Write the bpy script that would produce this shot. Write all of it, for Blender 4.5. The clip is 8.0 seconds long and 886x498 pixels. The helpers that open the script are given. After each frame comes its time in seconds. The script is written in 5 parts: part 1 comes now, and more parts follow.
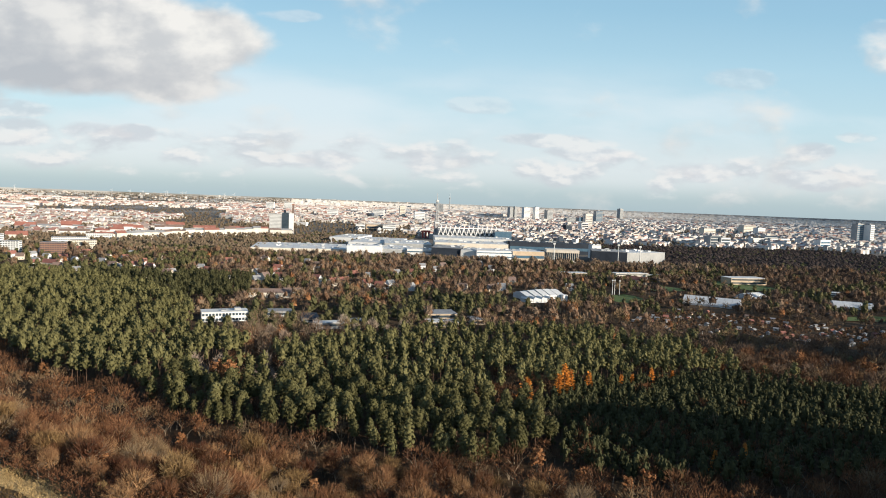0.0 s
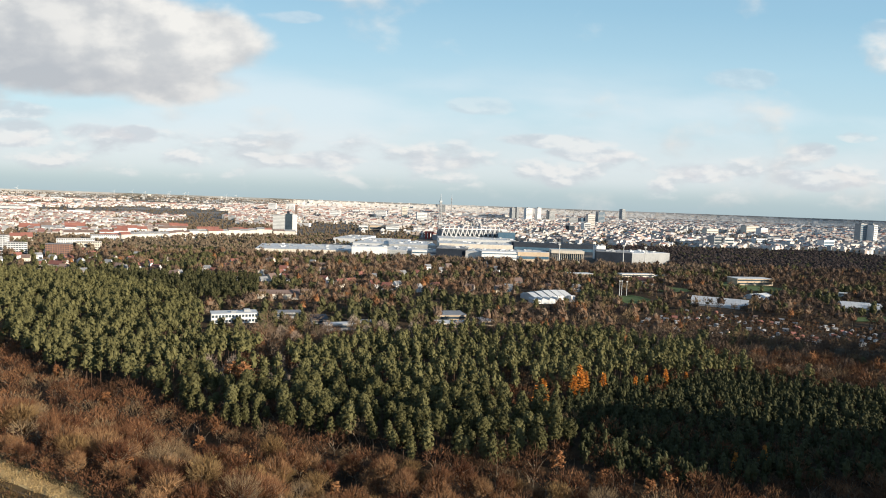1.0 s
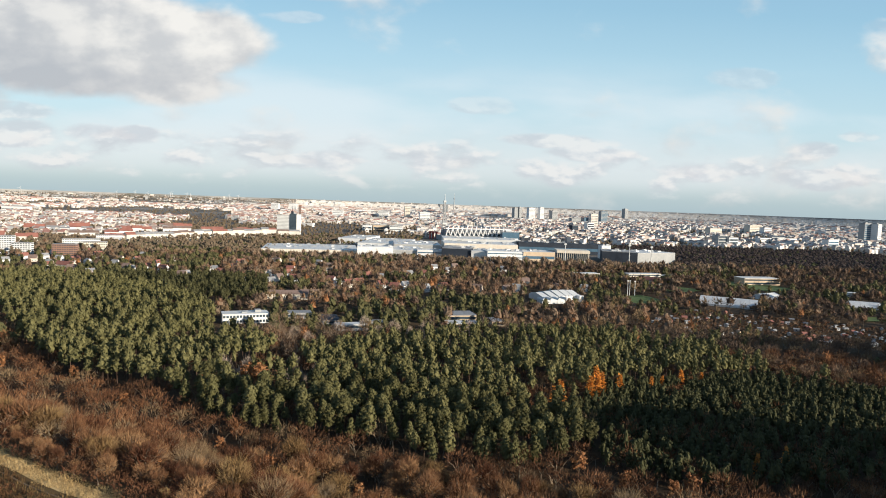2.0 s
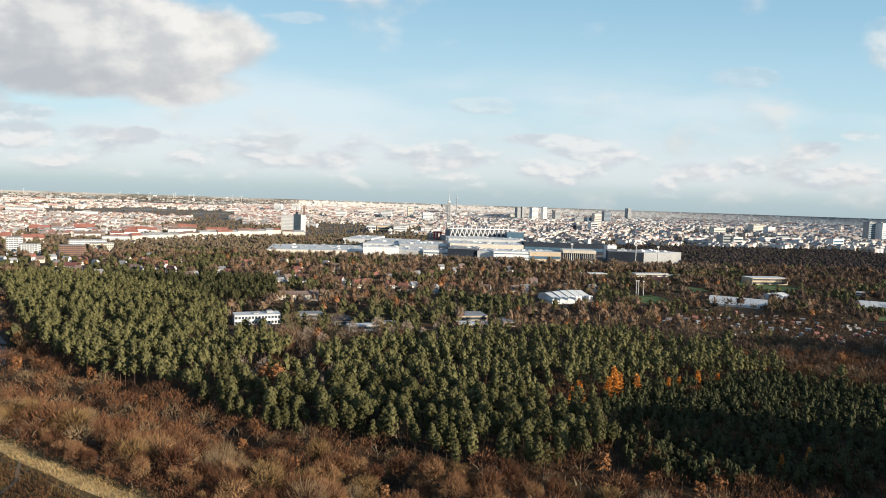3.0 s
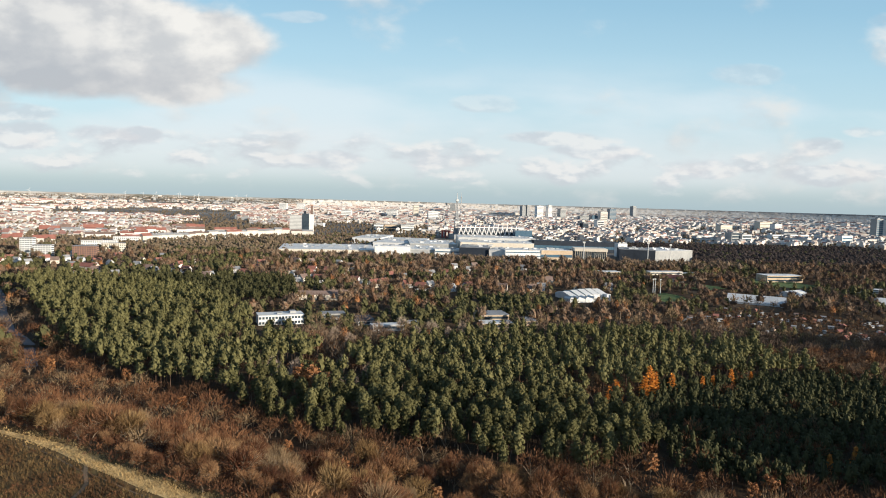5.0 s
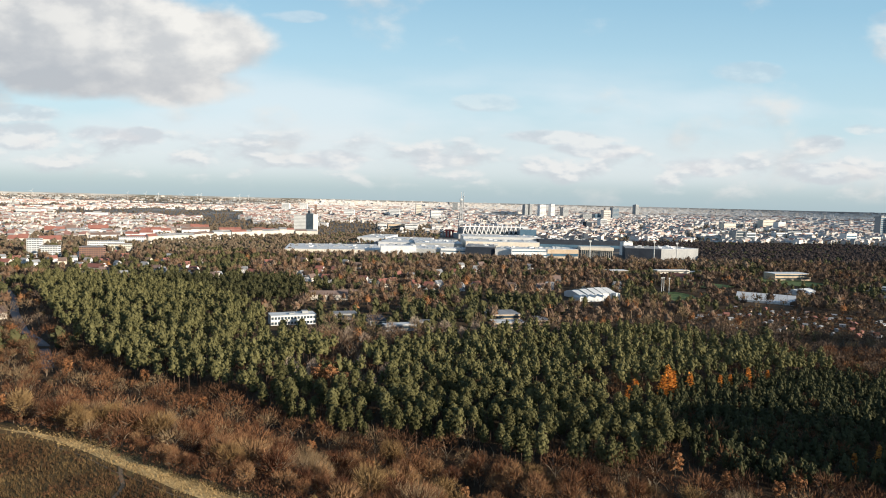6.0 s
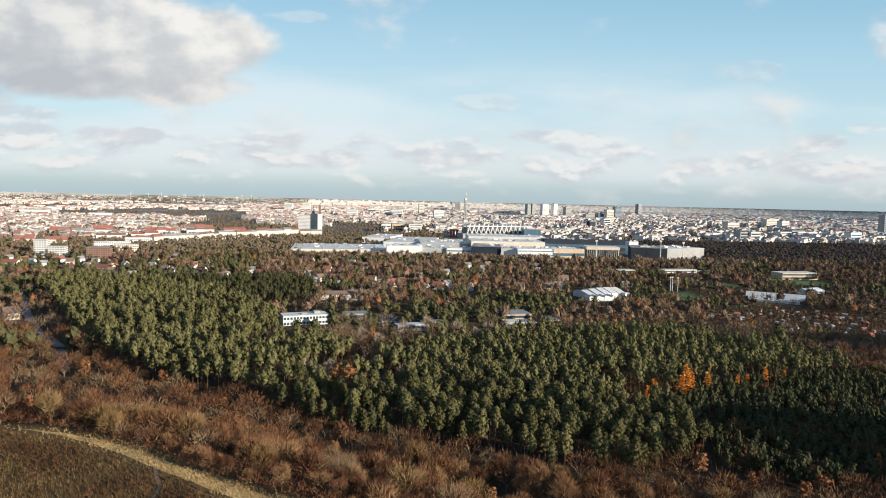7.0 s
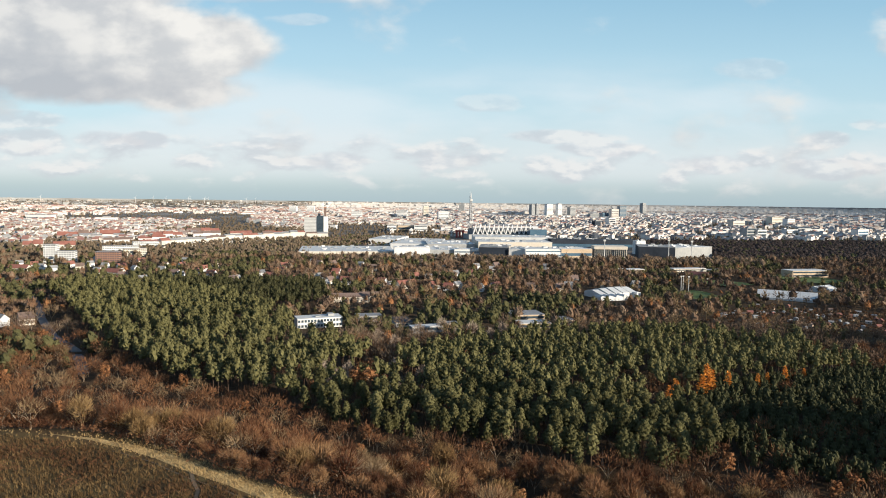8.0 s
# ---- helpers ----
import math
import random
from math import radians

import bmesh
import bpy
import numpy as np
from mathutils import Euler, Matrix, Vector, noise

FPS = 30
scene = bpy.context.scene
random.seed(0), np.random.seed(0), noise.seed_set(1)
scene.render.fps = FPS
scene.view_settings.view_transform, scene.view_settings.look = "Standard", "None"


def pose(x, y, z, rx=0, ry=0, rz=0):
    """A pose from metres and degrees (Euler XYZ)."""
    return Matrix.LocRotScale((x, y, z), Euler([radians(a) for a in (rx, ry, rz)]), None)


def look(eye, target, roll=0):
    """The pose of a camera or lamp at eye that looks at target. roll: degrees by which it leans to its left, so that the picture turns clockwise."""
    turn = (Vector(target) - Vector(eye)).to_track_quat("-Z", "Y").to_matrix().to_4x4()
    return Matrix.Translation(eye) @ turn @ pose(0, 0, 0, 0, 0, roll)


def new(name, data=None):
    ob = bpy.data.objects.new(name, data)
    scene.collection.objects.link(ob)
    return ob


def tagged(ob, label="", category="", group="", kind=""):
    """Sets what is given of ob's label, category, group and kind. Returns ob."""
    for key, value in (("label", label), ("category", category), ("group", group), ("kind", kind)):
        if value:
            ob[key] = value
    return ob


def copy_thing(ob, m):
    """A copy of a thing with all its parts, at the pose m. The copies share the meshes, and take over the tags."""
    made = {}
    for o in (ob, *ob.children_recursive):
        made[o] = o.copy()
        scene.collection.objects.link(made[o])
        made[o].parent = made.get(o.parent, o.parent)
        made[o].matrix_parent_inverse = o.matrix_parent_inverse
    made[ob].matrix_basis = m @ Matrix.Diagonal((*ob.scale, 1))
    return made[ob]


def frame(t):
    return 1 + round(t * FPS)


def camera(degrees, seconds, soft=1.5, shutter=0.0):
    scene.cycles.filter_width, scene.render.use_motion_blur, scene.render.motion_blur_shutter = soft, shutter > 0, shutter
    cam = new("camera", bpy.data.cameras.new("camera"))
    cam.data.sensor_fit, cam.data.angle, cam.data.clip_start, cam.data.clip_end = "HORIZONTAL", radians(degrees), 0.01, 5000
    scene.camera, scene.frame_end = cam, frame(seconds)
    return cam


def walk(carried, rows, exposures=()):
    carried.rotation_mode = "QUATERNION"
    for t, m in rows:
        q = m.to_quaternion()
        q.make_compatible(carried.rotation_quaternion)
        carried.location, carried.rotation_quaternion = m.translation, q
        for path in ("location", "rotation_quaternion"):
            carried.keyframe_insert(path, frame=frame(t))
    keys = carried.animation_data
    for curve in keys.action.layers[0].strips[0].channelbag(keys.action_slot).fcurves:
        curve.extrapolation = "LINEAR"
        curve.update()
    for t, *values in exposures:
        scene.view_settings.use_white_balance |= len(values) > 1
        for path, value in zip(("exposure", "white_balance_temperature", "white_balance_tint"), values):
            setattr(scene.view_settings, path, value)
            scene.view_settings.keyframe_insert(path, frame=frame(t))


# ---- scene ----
EXPOSURE = 0.7
SKY_STRENGTH = 0.69
# height of the out-of-view hills added to cast shade
SHADE_HILL = 90.0
cam = camera(68.4, 8.0, 1.0)
PATH = [
    (0, (-6.994, 0.61, 109.904), (-6.946, 2.604, 109.762), 2.2),
    (0.5, (-10.659, 1.213, 109.903), (-10.612, 3.207, 109.761), 2.2),
    (1, (-14.42, 1.777, 109.901), (-14.375, 3.772, 109.761), 2.1),
    (1.5, (-18.385, 2.305, 109.898), (-18.342, 4.3, 109.757), 2.1),
    (3, (-31.077, 3.752, 109.966), (-31.041, 5.747, 109.825), 1.9),
    (3.5, (-35.425, 4.2, 109.948), (-35.39, 6.194, 109.806), 1.9),
    (4, (-39.827, 4.647, 109.926), (-39.795, 6.641, 109.783), 1.7),
    (4.5, (-44.227, 5.04, 109.903), (-44.197, 7.035, 109.759), 1.7),
    (6, (-57.481, 5.865, 109.9), (-57.456, 7.86, 109.752), 1.4),
    (6.5, (-62.004, 6.006, 109.888), (-61.982, 8.0, 109.74), 1.4),
    (7, (-66.496, 6.147, 109.907), (-66.475, 8.141, 109.758), 1.3),
    (7.5, (-70.804, 6.322, 109.921), (-70.787, 8.316, 109.772), 1.0),
    (8, (-74.86, 6.587, 109.935), (-74.849, 8.582, 109.789), 0.7),
]
walk(cam, [(t, look(eye, target, roll)) for t, eye, target, roll in PATH], [(0.0, EXPOSURE), (8.0, EXPOSURE)])

# ---- light: low winter afternoon sun from behind on the right, broken cloud ----
SUN_ELEVATION, SUN_AZIMUTH = radians(14), radians(121)      # azimuth clockwise from +y
sun_way = Vector((math.sin(SUN_AZIMUTH) * math.cos(SUN_ELEVATION), math.cos(SUN_AZIMUTH) * math.cos(SUN_ELEVATION), math.sin(SUN_ELEVATION)))
sun = new("sun", bpy.data.lights.new("sun", "SUN"))
sun.data.energy, sun.data.angle, sun.data.color = 5.0, radians(0.6), (1.0, 0.885, 0.73)
sun.matrix_world = look((0, -200, 400), Vector((0, -200, 400)) - sun_way)


class Graph:
    """A small help to write node trees."""

    def __init__(self, tree):
        self.tree = tree
        tree.nodes.clear()

    def add(self, kind, values=None, **settings):
        node = self.tree.nodes.new(kind)
        if "blend" in settings:
            node.blend_type = settings["blend"]
        if "op" in settings:
            node.operation = settings["op"]
        if "data" in settings:
            node.data_type = settings["data"]
        if "clamp" in settings:
            node.use_clamp = settings["clamp"]
        for key, value in (values or {}).items():
            if isinstance(value, bpy.types.NodeSocket):
                self.tree.links.new(value, node.inputs[key])
            else:
                node.inputs[key].default_value = value
        return node

    def math(self, op, a, b=0.0, clamp=False):
        return self.add("ShaderNodeMath", {0: a, 1: b}, op=op, clamp=clamp).outputs[0]

    def mix(self, factor, a, b, blend="MIX"):
        return self.add("ShaderNodeMix", {0: factor, 6: a, 7: b}, data="RGBA", blend=blend).outputs[2]

    def ramp(self, value, stops):
        node = self.add("ShaderNodeValToRGB", {0: value})
        els = node.color_ramp.elements
        while len(els) < len(stops):
            els.new(0.5)
        for el, (at, colour) in zip(els, stops):
            el.position, el.color = at, (*colour, 1) if len(colour) == 3 else colour
        return node.outputs[0]

    def smooth(self, value, low, high):
        node = self.add("ShaderNodeMapRange", {0: value, 1: low, 2: high, 3: 0.0, 4: 1.0})
        node.interpolation_type = "SMOOTHSTEP"
        return node.outputs[0]

    def noise(self, vector, scale, detail=4, rough=0.55):
        return self.add("ShaderNodeTexNoise", {"Vector": vector, "Scale": scale, "Detail": detail, "Roughness": rough}).outputs[0]


world = bpy.data.worlds.new("world")
scene.world = world
world.use_nodes = True
g = Graph(world.node_tree)
sky = g.add("ShaderNodeTexSky")
sky.sky_type, sky.sun_disc = "NISHITA", False
sky.sun_elevation, sky.sun_rotation, sky.altitude, sky.air_density, sky.dust_density, sky.ozone_density = SUN_ELEVATION, SUN_AZIMUTH, 160, 1.0, 1.2, 1.4
way = g.add("ShaderNodeTexCoord").outputs["Generated"]
axes = g.add("ShaderNodeSeparateXYZ", {0: way})
wx, wy, wz = axes.outputs
ahead = g.math("MAXIMUM", g.math("ABSOLUTE", wy), 0.25)
u, v = g.math("DIVIDE", wx, ahead), g.math("DIVIDE", wz, ahead)
flat = g.add("ShaderNodeCombineXYZ", {0: u, 1: g.math("MULTIPLY", v, 1.7), 2: wy}).outputs[0]
long_flat = g.add("ShaderNodeCombineXYZ", {0: u, 1: g.math("MULTIPLY", v, 3.6), 2: wy}).outputs[0]
puffs = g.noise(flat, 6.0, 6, 0.5)
streaks = g.noise(long_flat, 2.2, 5, 0.5)
heap = g.add("ShaderNodeCombineXYZ", {0: u, 1: g.math("MULTIPLY", v, 2.3), 2: wy}).outputs[0]
small = g.noise(heap, 11.0, 5, 0.5)


def blob(cu, cv, ru, rv):
    """A soft bump round a place in the sky."""
    a = g.math("DIVIDE", g.math("SUBTRACT", u, cu), ru)
    b = g.math("DIVIDE", g.math("SUBTRACT", v, cv), rv)
    r2 = g.math("ADD", g.math("MULTIPLY", a, a), g.math("MULTIPLY", b, b))
    return g.math("SUBTRACT", 1.0, r2, clamp=True)


def bumps(places):
    total = 0.0
    for place in places:
        total = g.math("MAXIMUM", blob(*place), total)
    return total


big = bumps([(-0.50, 0.225, 0.26, 0.095), (-0.70, 0.245, 0.24, 0.14), (-0.37, 0.225, 0.15, 0.065), (-0.58, 0.31, 0.26, 0.09), (-0.50, 0.168, 0.26, 0.045), (-1.2, 0.2, 0.3, 0.1)])
big_density = g.smooth(g.math("ADD", g.math("MULTIPLY", big, 1.05), g.math("MULTIPLY", g.math("SUBTRACT", puffs, 0.5), 2.1)), 0.08, 0.6)
little = bumps([(0.25, 0.083, 0.09, 0.016), (0.58, 0.10, 0.06, 0.018), (0.655, 0.125, 0.04, 0.012), (-0.63, 0.083, 0.10, 0.026), (-0.52, 0.087, 0.06, 0.018), (-0.15, 0.058, 0.07, 0.02), (0.02, 0.062, 0.09, 0.022), (0.40, 0.062, 0.10, 0.02), (0.60, 0.055, 0.10, 0.02), (0.47, 0.205, 0.07, 0.02), (0.68, 0.29, 0.05, 0.02), (-0.24, 0.30, 0.16, 0.012), (-0.22, 0.27, 0.06, 0.012), (0.08, 0.15, 0.07, 0.018), (0.2, 0.1, 0.12, 0.014), (-0.7, 0.115, 0.16, 0.02), (-0.45, 0.085, 0.05, 0.018)])
little_density = g.smooth(g.math("ADD", g.math("MULTIPLY", little, 0.7), g.math("MULTIPLY", g.math("SUBTRACT", small, 0.5), 2.0)), 0.14, 0.62)
band = g.math("SUBTRACT", 1.0, g.math("DIVIDE", g.math("ABSOLUTE", g.math("SUBTRACT", v, 0.06)), 0.055), clamp=True)
heaps = g.noise(heap, 13.0, 5, 0.5)
heaps_above = g.noise(g.add("ShaderNodeVectorMath", {0: heap, 1: (0.006, 0.018, 0.0)}).outputs[0], 13.0, 5, 0.5)
band_density = g.smooth(g.math("ADD", g.math("MULTIPLY", band, 0.32), g.math("MULTIPLY", g.math("SUBTRACT", heaps, 0.5), 1.7)), 0.09, 0.45)
veil_place = g.math("MULTIPLY", g.smooth(v, 0.02, 0.10), g.math("SUBTRACT", 1.0, g.smooth(v, 0.15, 0.24)))
veil = g.math("MULTIPLY", veil_place, g.smooth(streaks, 0.36, 0.62))
# bright on the sunny upper right, grey below
lift = g.add("ShaderNodeVectorMath", {0: flat, 1: (0.02, 0.035, 0.0)}).outputs[0]
puffs_above = g.noise(lift, 6.0, 6, 0.5)
relief = g.smooth(g.math("SUBTRACT", puffs, puffs_above), -0.13, 0.13)
high_in_cloud = g.smooth(u, -0.62, -0.38)
high = g.smooth(v, 0.15, 0.25)
cloud_light = g.math("ADD", g.math("MULTIPLY", relief, 0.5), g.math("ADD", g.math("MULTIPLY", high_in_cloud, 0.25), g.math("MULTIPLY", high, 0.25)))
cloud_colour = g.ramp(cloud_light, [(0.12, (0.45, 0.465, 0.495)), (0.5, (0.58, 0.58, 0.585)), (0.9, (0.84, 0.81, 0.765))])
colour = g.ramp(v, [(0.0, (0.46, 0.60, 0.67)), (0.03, (0.50, 0.64, 0.70)), (0.06, (0.60, 0.745, 0.81)), (0.14, (0.565, 0.775, 0.865)), (0.22, (0.46, 0.71, 0.85)), (0.30, (0.35, 0.61, 0.79)), (0.48, (0.25, 0.47, 0.71)), (1.0, (0.10, 0.22, 0.42))])
clear = g.mix(0.75, g.mix(1.0, sky.outputs[0], (0.1, 0.1, 0.1, 1), "MULTIPLY"), colour)
shade = g.mix(g.math("MULTIPLY", veil, 0.55), clear, (0.735, 0.79, 0.825, 1))
layer = g.math("MULTIPLY", g.smooth(v, 0.012, 0.05), g.math("SUBTRACT", 1.0, g.smooth(v, 0.07, 0.13)))
shade = g.mix(g.math("MULTIPLY", layer, g.math("ADD", 0.25, g.math("MULTIPLY", streaks, 0.5))), shade, (0.74, 0.765, 0.775, 1))
shade = g.mix(g.math("MULTIPLY", g.math("MULTIPLY", band_density, g.smooth(band, 0.0, 0.6)), 0.7), shade, g.ramp(g.smooth(g.math("SUBTRACT", heaps, heaps_above), -0.12, 0.12), [(0.25, (0.53, 0.56, 0.60)), (0.6, (0.62, 0.645, 0.675)), (0.95, (0.79, 0.775, 0.76))]))
small_above = g.noise(g.add("ShaderNodeVectorMath", {0: heap, 1: (0.008, 0.022, 0.0)}).outputs[0], 11.0, 5, 0.5)
small_light = g.ramp(g.smooth(g.math("SUBTRACT", small, small_above), -0.12, 0.12), [(0.2, (0.53, 0.555, 0.60)), (0.6, (0.63, 0.65, 0.68)), (0.95, (0.79, 0.775, 0.76))])
shade = g.mix(g.math("MULTIPLY", g.math("MULTIPLY", little_density, g.smooth(little, 0.0, 0.45)), g.math("SUBTRACT", 0.62, g.math("MULTIPLY", g.smooth(v, 0.1, 0.16), 0.34))), shade, small_light)
shade = g.mix(g.math("MULTIPLY", big_density, 0.92), shade, cloud_colour)
back = g.add("ShaderNodeBackground", {0: shade, 1: SKY_STRENGTH})
out = g.add("ShaderNodeOutputWorld", {0: back.outputs[0]})

# ---- materials ----


def material(name, colours, scale=0.3, rough=0.85, metal=0.0, fine=4.0, bump=0.0, spread=0.0, specular=0.3):
    """Colour that wanders between the given ones at a wide and a fine scale."""
    m = bpy.data.materials.new(name)
    m.use_nodes = True
    n = Graph(m.node_tree)
    place = n.add("ShaderNodeNewGeometry")
    wide = n.noise(place.outputs["Position"], scale, 3, 0.6)
    grain = n.noise(place.outputs["Position"], scale * fine, 5, 0.65)
    value = n.math("ADD", n.math("MULTIPLY", wide, 0.6), n.math("MULTIPLY", grain, 0.4))
    if spread:
        own = n.add("ShaderNodeObjectInfo").outputs["Random"]
        each = place.outputs["Random Per Island"]
        value = n.math("ADD", value, n.math("MULTIPLY", n.math("SUBTRACT", n.math("ADD", n.math("MULTIPLY", own, 2.0), n.math("MULTIPLY", each, 0.4)), 1.2), spread))
    k = len(colours)
    stops = [(0.3 + 0.4 * i / max(1, k - 1), c) for i, c in enumerate(colours)]
    shader = n.add("ShaderNodeBsdfPrincipled", {"Base Color": n.ramp(value, stops), "Roughness": rough, "Metallic": metal, "Specular IOR Level": specular})
    if bump:
        relief = n.add("ShaderNodeBump", {"Height": grain, "Strength": 0.6, "Distance": bump})
        n.tree.links.new(relief.outputs[0], shader.inputs["Normal"])
    n.add("ShaderNodeOutputMaterial", {0: shader.outputs[0]})
    return m


NEEDLES = material("pine_needles", [(0.044, 0.042, 0.017), (0.086, 0.081, 0.033), (0.145, 0.134, 0.057)], 0.12, 0.7, specular=0.08, spread=0.12)
NEEDLES_DARK = material("young_pine_needles", [(0.034, 0.037, 0.017), (0.062, 0.062, 0.028), (0.098, 0.094, 0.042)], 0.09, 0.7, specular=0.08, spread=0.14)
# darker copy of the needles: cloud shadow on the back stand in the colour
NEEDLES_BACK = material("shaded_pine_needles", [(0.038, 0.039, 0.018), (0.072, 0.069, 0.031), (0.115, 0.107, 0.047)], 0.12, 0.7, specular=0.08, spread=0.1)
PINE_BARK = material("pine_bark", [(0.065, 0.040, 0.027), (0.115, 0.070, 0.045)], 0.6, 0.9)
TWIGS = material("bare_twigs", [(0.075, 0.032, 0.018), (0.170, 0.083, 0.042), (0.265, 0.155, 0.078)], 0.09, 0.85, specular=0.08, spread=0.22)
TWIGS_DARK = material("dark_red_twigs", [(0.050, 0.024, 0.014), (0.090, 0.046, 0.025), (0.135, 0.077, 0.042)], 0.09, 0.85, specular=0.08, spread=0.12)
TWIGS_PALE = material("pale_bare_twigs", [(0.15, 0.10, 0.055), (0.24, 0.17, 0.10)], 0.1, 0.85, specular=0.08, spread=0.12)
BIRCH = material("pale_birch_branches", [(0.24, 0.180, 0.135), (0.40, 0.325, 0.26)], 0.2, 0.85, specular=0.08, spread=0.12)
TWIGS_GOLD = material("golden_twigs", [(0.110, 0.062, 0.028), (0.200, 0.124, 0.055), (0.285, 0.190, 0.090)], 0.12, 0.85, specular=0.08, spread=0.12)
# dark grey-purple: cloud shadow over the far woodland put into the colour
TWIGS_CLOUD_SHADE = material("cloud_shaded_twigs", [(0.024, 0.019, 0.019), (0.043, 0.034, 0.032), (0.068, 0.052, 0.046)], 0.02, 0.85, specular=0.08, spread=0.1)
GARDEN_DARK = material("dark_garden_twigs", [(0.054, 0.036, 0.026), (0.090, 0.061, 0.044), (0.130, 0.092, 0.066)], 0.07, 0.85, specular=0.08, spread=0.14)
GARDEN_TWIGS = material("garden_twigs", [(0.082, 0.054, 0.037), (0.140, 0.097, 0.066), (0.185, 0.137, 0.096), (0.145, 0.084, 0.051)], 0.07, 0.85, specular=0.08, spread=0.16)
BARK = material("grey_bark", [(0.135, 0.100, 0.068), (0.25, 0.195, 0.135)], 0.6, 0.9)
RUSSET = material("russet_leaves", [(0.15, 0.066, 0.030), (0.25, 0.115, 0.050), (0.33, 0.17, 0.078)], 0.12, 0.75, specular=0.08, spread=0.15)
ORANGE = material("orange_larch_needles", [(0.46, 0.16, 0.028), (0.68, 0.28, 0.05)], 0.3, 0.75, specular=0.08, spread=0.12)
DISTANT_TREES = material("distant_crowns", [(0.085, 0.075, 0.048), (0.15, 0.108, 0.072), (0.11, 0.10, 0.058)], 0.012, 0.85, specular=0.08, spread=0.14)
EARTH = bpy.data.materials.new("earth")
EARTH.use_nodes = True
n = Graph(EARTH.node_tree)
spot = n.add("ShaderNodeNewGeometry").outputs["Position"]
wide, middle, fine = n.noise(spot, 0.012, 4), n.noise(spot, 0.11, 6, 0.65), n.noise(spot, 1.1, 6, 0.7)
litter = n.ramp(n.math("ADD", n.math("MULTIPLY", middle, 0.5), n.math("MULTIPLY", fine, 0.5)), [(0.3, (0.030, 0.020, 0.013)), (0.5, (0.062, 0.041, 0.024)), (0.68, (0.11, 0.074, 0.042))])
meadow = n.ramp(n.math("ADD", n.math("MULTIPLY", middle, 0.62), n.math("MULTIPLY", fine, 0.38)), [(0.3, (0.060, 0.037, 0.018)), (0.47, (0.112, 0.070, 0.033)), (0.6, (0.12, 0.088, 0.038)), (0.72, (0.20, 0.135, 0.066))])
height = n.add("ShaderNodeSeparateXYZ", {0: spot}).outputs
# town ground pales with distance, most on the right: painted haze
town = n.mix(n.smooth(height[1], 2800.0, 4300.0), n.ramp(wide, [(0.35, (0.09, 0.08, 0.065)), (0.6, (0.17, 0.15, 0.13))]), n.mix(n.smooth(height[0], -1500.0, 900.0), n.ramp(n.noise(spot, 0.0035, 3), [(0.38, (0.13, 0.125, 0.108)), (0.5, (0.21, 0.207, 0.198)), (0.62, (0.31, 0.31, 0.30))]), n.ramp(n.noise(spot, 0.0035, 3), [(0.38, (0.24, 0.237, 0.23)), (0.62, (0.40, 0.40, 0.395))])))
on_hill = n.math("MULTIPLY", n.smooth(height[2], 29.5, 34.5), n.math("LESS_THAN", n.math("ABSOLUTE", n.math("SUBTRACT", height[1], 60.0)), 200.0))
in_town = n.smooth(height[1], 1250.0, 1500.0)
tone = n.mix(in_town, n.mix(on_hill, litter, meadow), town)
relief = n.add("ShaderNodeBump", {"Height": fine, "Strength": 0.8, "Distance": 0.35})
dirt = n.add("ShaderNodeBsdfPrincipled", {"Base Color": tone, "Roughness": 0.95, "Specular IOR Level": 0.1, "Normal": relief.outputs[0]})
n.add("ShaderNodeOutputMaterial", {0: dirt.outputs[0]})
DRY_GRASS = material("dry_grass", [(0.31, 0.208, 0.092), (0.49, 0.35, 0.165), (0.64, 0.485, 0.25)], 0.3, 0.85, specular=0.08, spread=0.2)
BROWN_GRASS = material("brown_grass", [(0.062, 0.034, 0.018), (0.115, 0.066, 0.032), (0.12, 0.084, 0.037), (0.19, 0.125, 0.062)], 0.09, 0.9, specular=0.08, spread=0.2)
HILL_GRASS = material("hilltop_straw", [(0.108, 0.068, 0.031), (0.205, 0.137, 0.062), (0.17, 0.120, 0.053), (0.34, 0.24, 0.118)], 0.13, 0.9, specular=0.08, spread=0.2)
TRACK = material("trodden_earth", [(0.115, 0.077, 0.045), (0.19, 0.132, 0.080)], 0.5, 0.95, bump=0.1)
TURF = material("sports_turf", [(0.065, 0.10, 0.024), (0.10, 0.135, 0.036)], 0.05, 0.9)
ASPHALT = material("asphalt", [(0.045, 0.048, 0.055), (0.075, 0.08, 0.09)], 0.15, 0.6)
WHITE = material("white_render", [(0.60, 0.60, 0.58), (0.76, 0.75, 0.73)], 0.08, 0.8)
TOWN_WHITE = material("town_white_fronts", [(0.42, 0.41, 0.395), (0.62, 0.60, 0.575), (0.76, 0.74, 0.71)], 0.05, 0.85, fine=7.0)
TOWN_CREAM = material("town_cream_fronts", [(0.38, 0.34, 0.30), (0.60, 0.54, 0.48), (0.74, 0.69, 0.62)], 0.05, 0.85, fine=7.0)
TOWN_OCHRE = material("town_ochre_fronts", [(0.20, 0.16, 0.14), (0.36, 0.30, 0.26), (0.48, 0.41, 0.36)], 0.05, 0.85, fine=7.0)
CREAM = material("cream_render", [(0.56, 0.49, 0.40), (0.70, 0.64, 0.54)], 0.06, 0.85)
OCHRE = material("ochre_render", [(0.42, 0.32, 0.22), (0.55, 0.44, 0.32)], 0.06, 0.85)
GREY = material("grey_concrete", [(0.26, 0.27, 0.27), (0.38, 0.38, 0.37)], 0.05, 0.85)
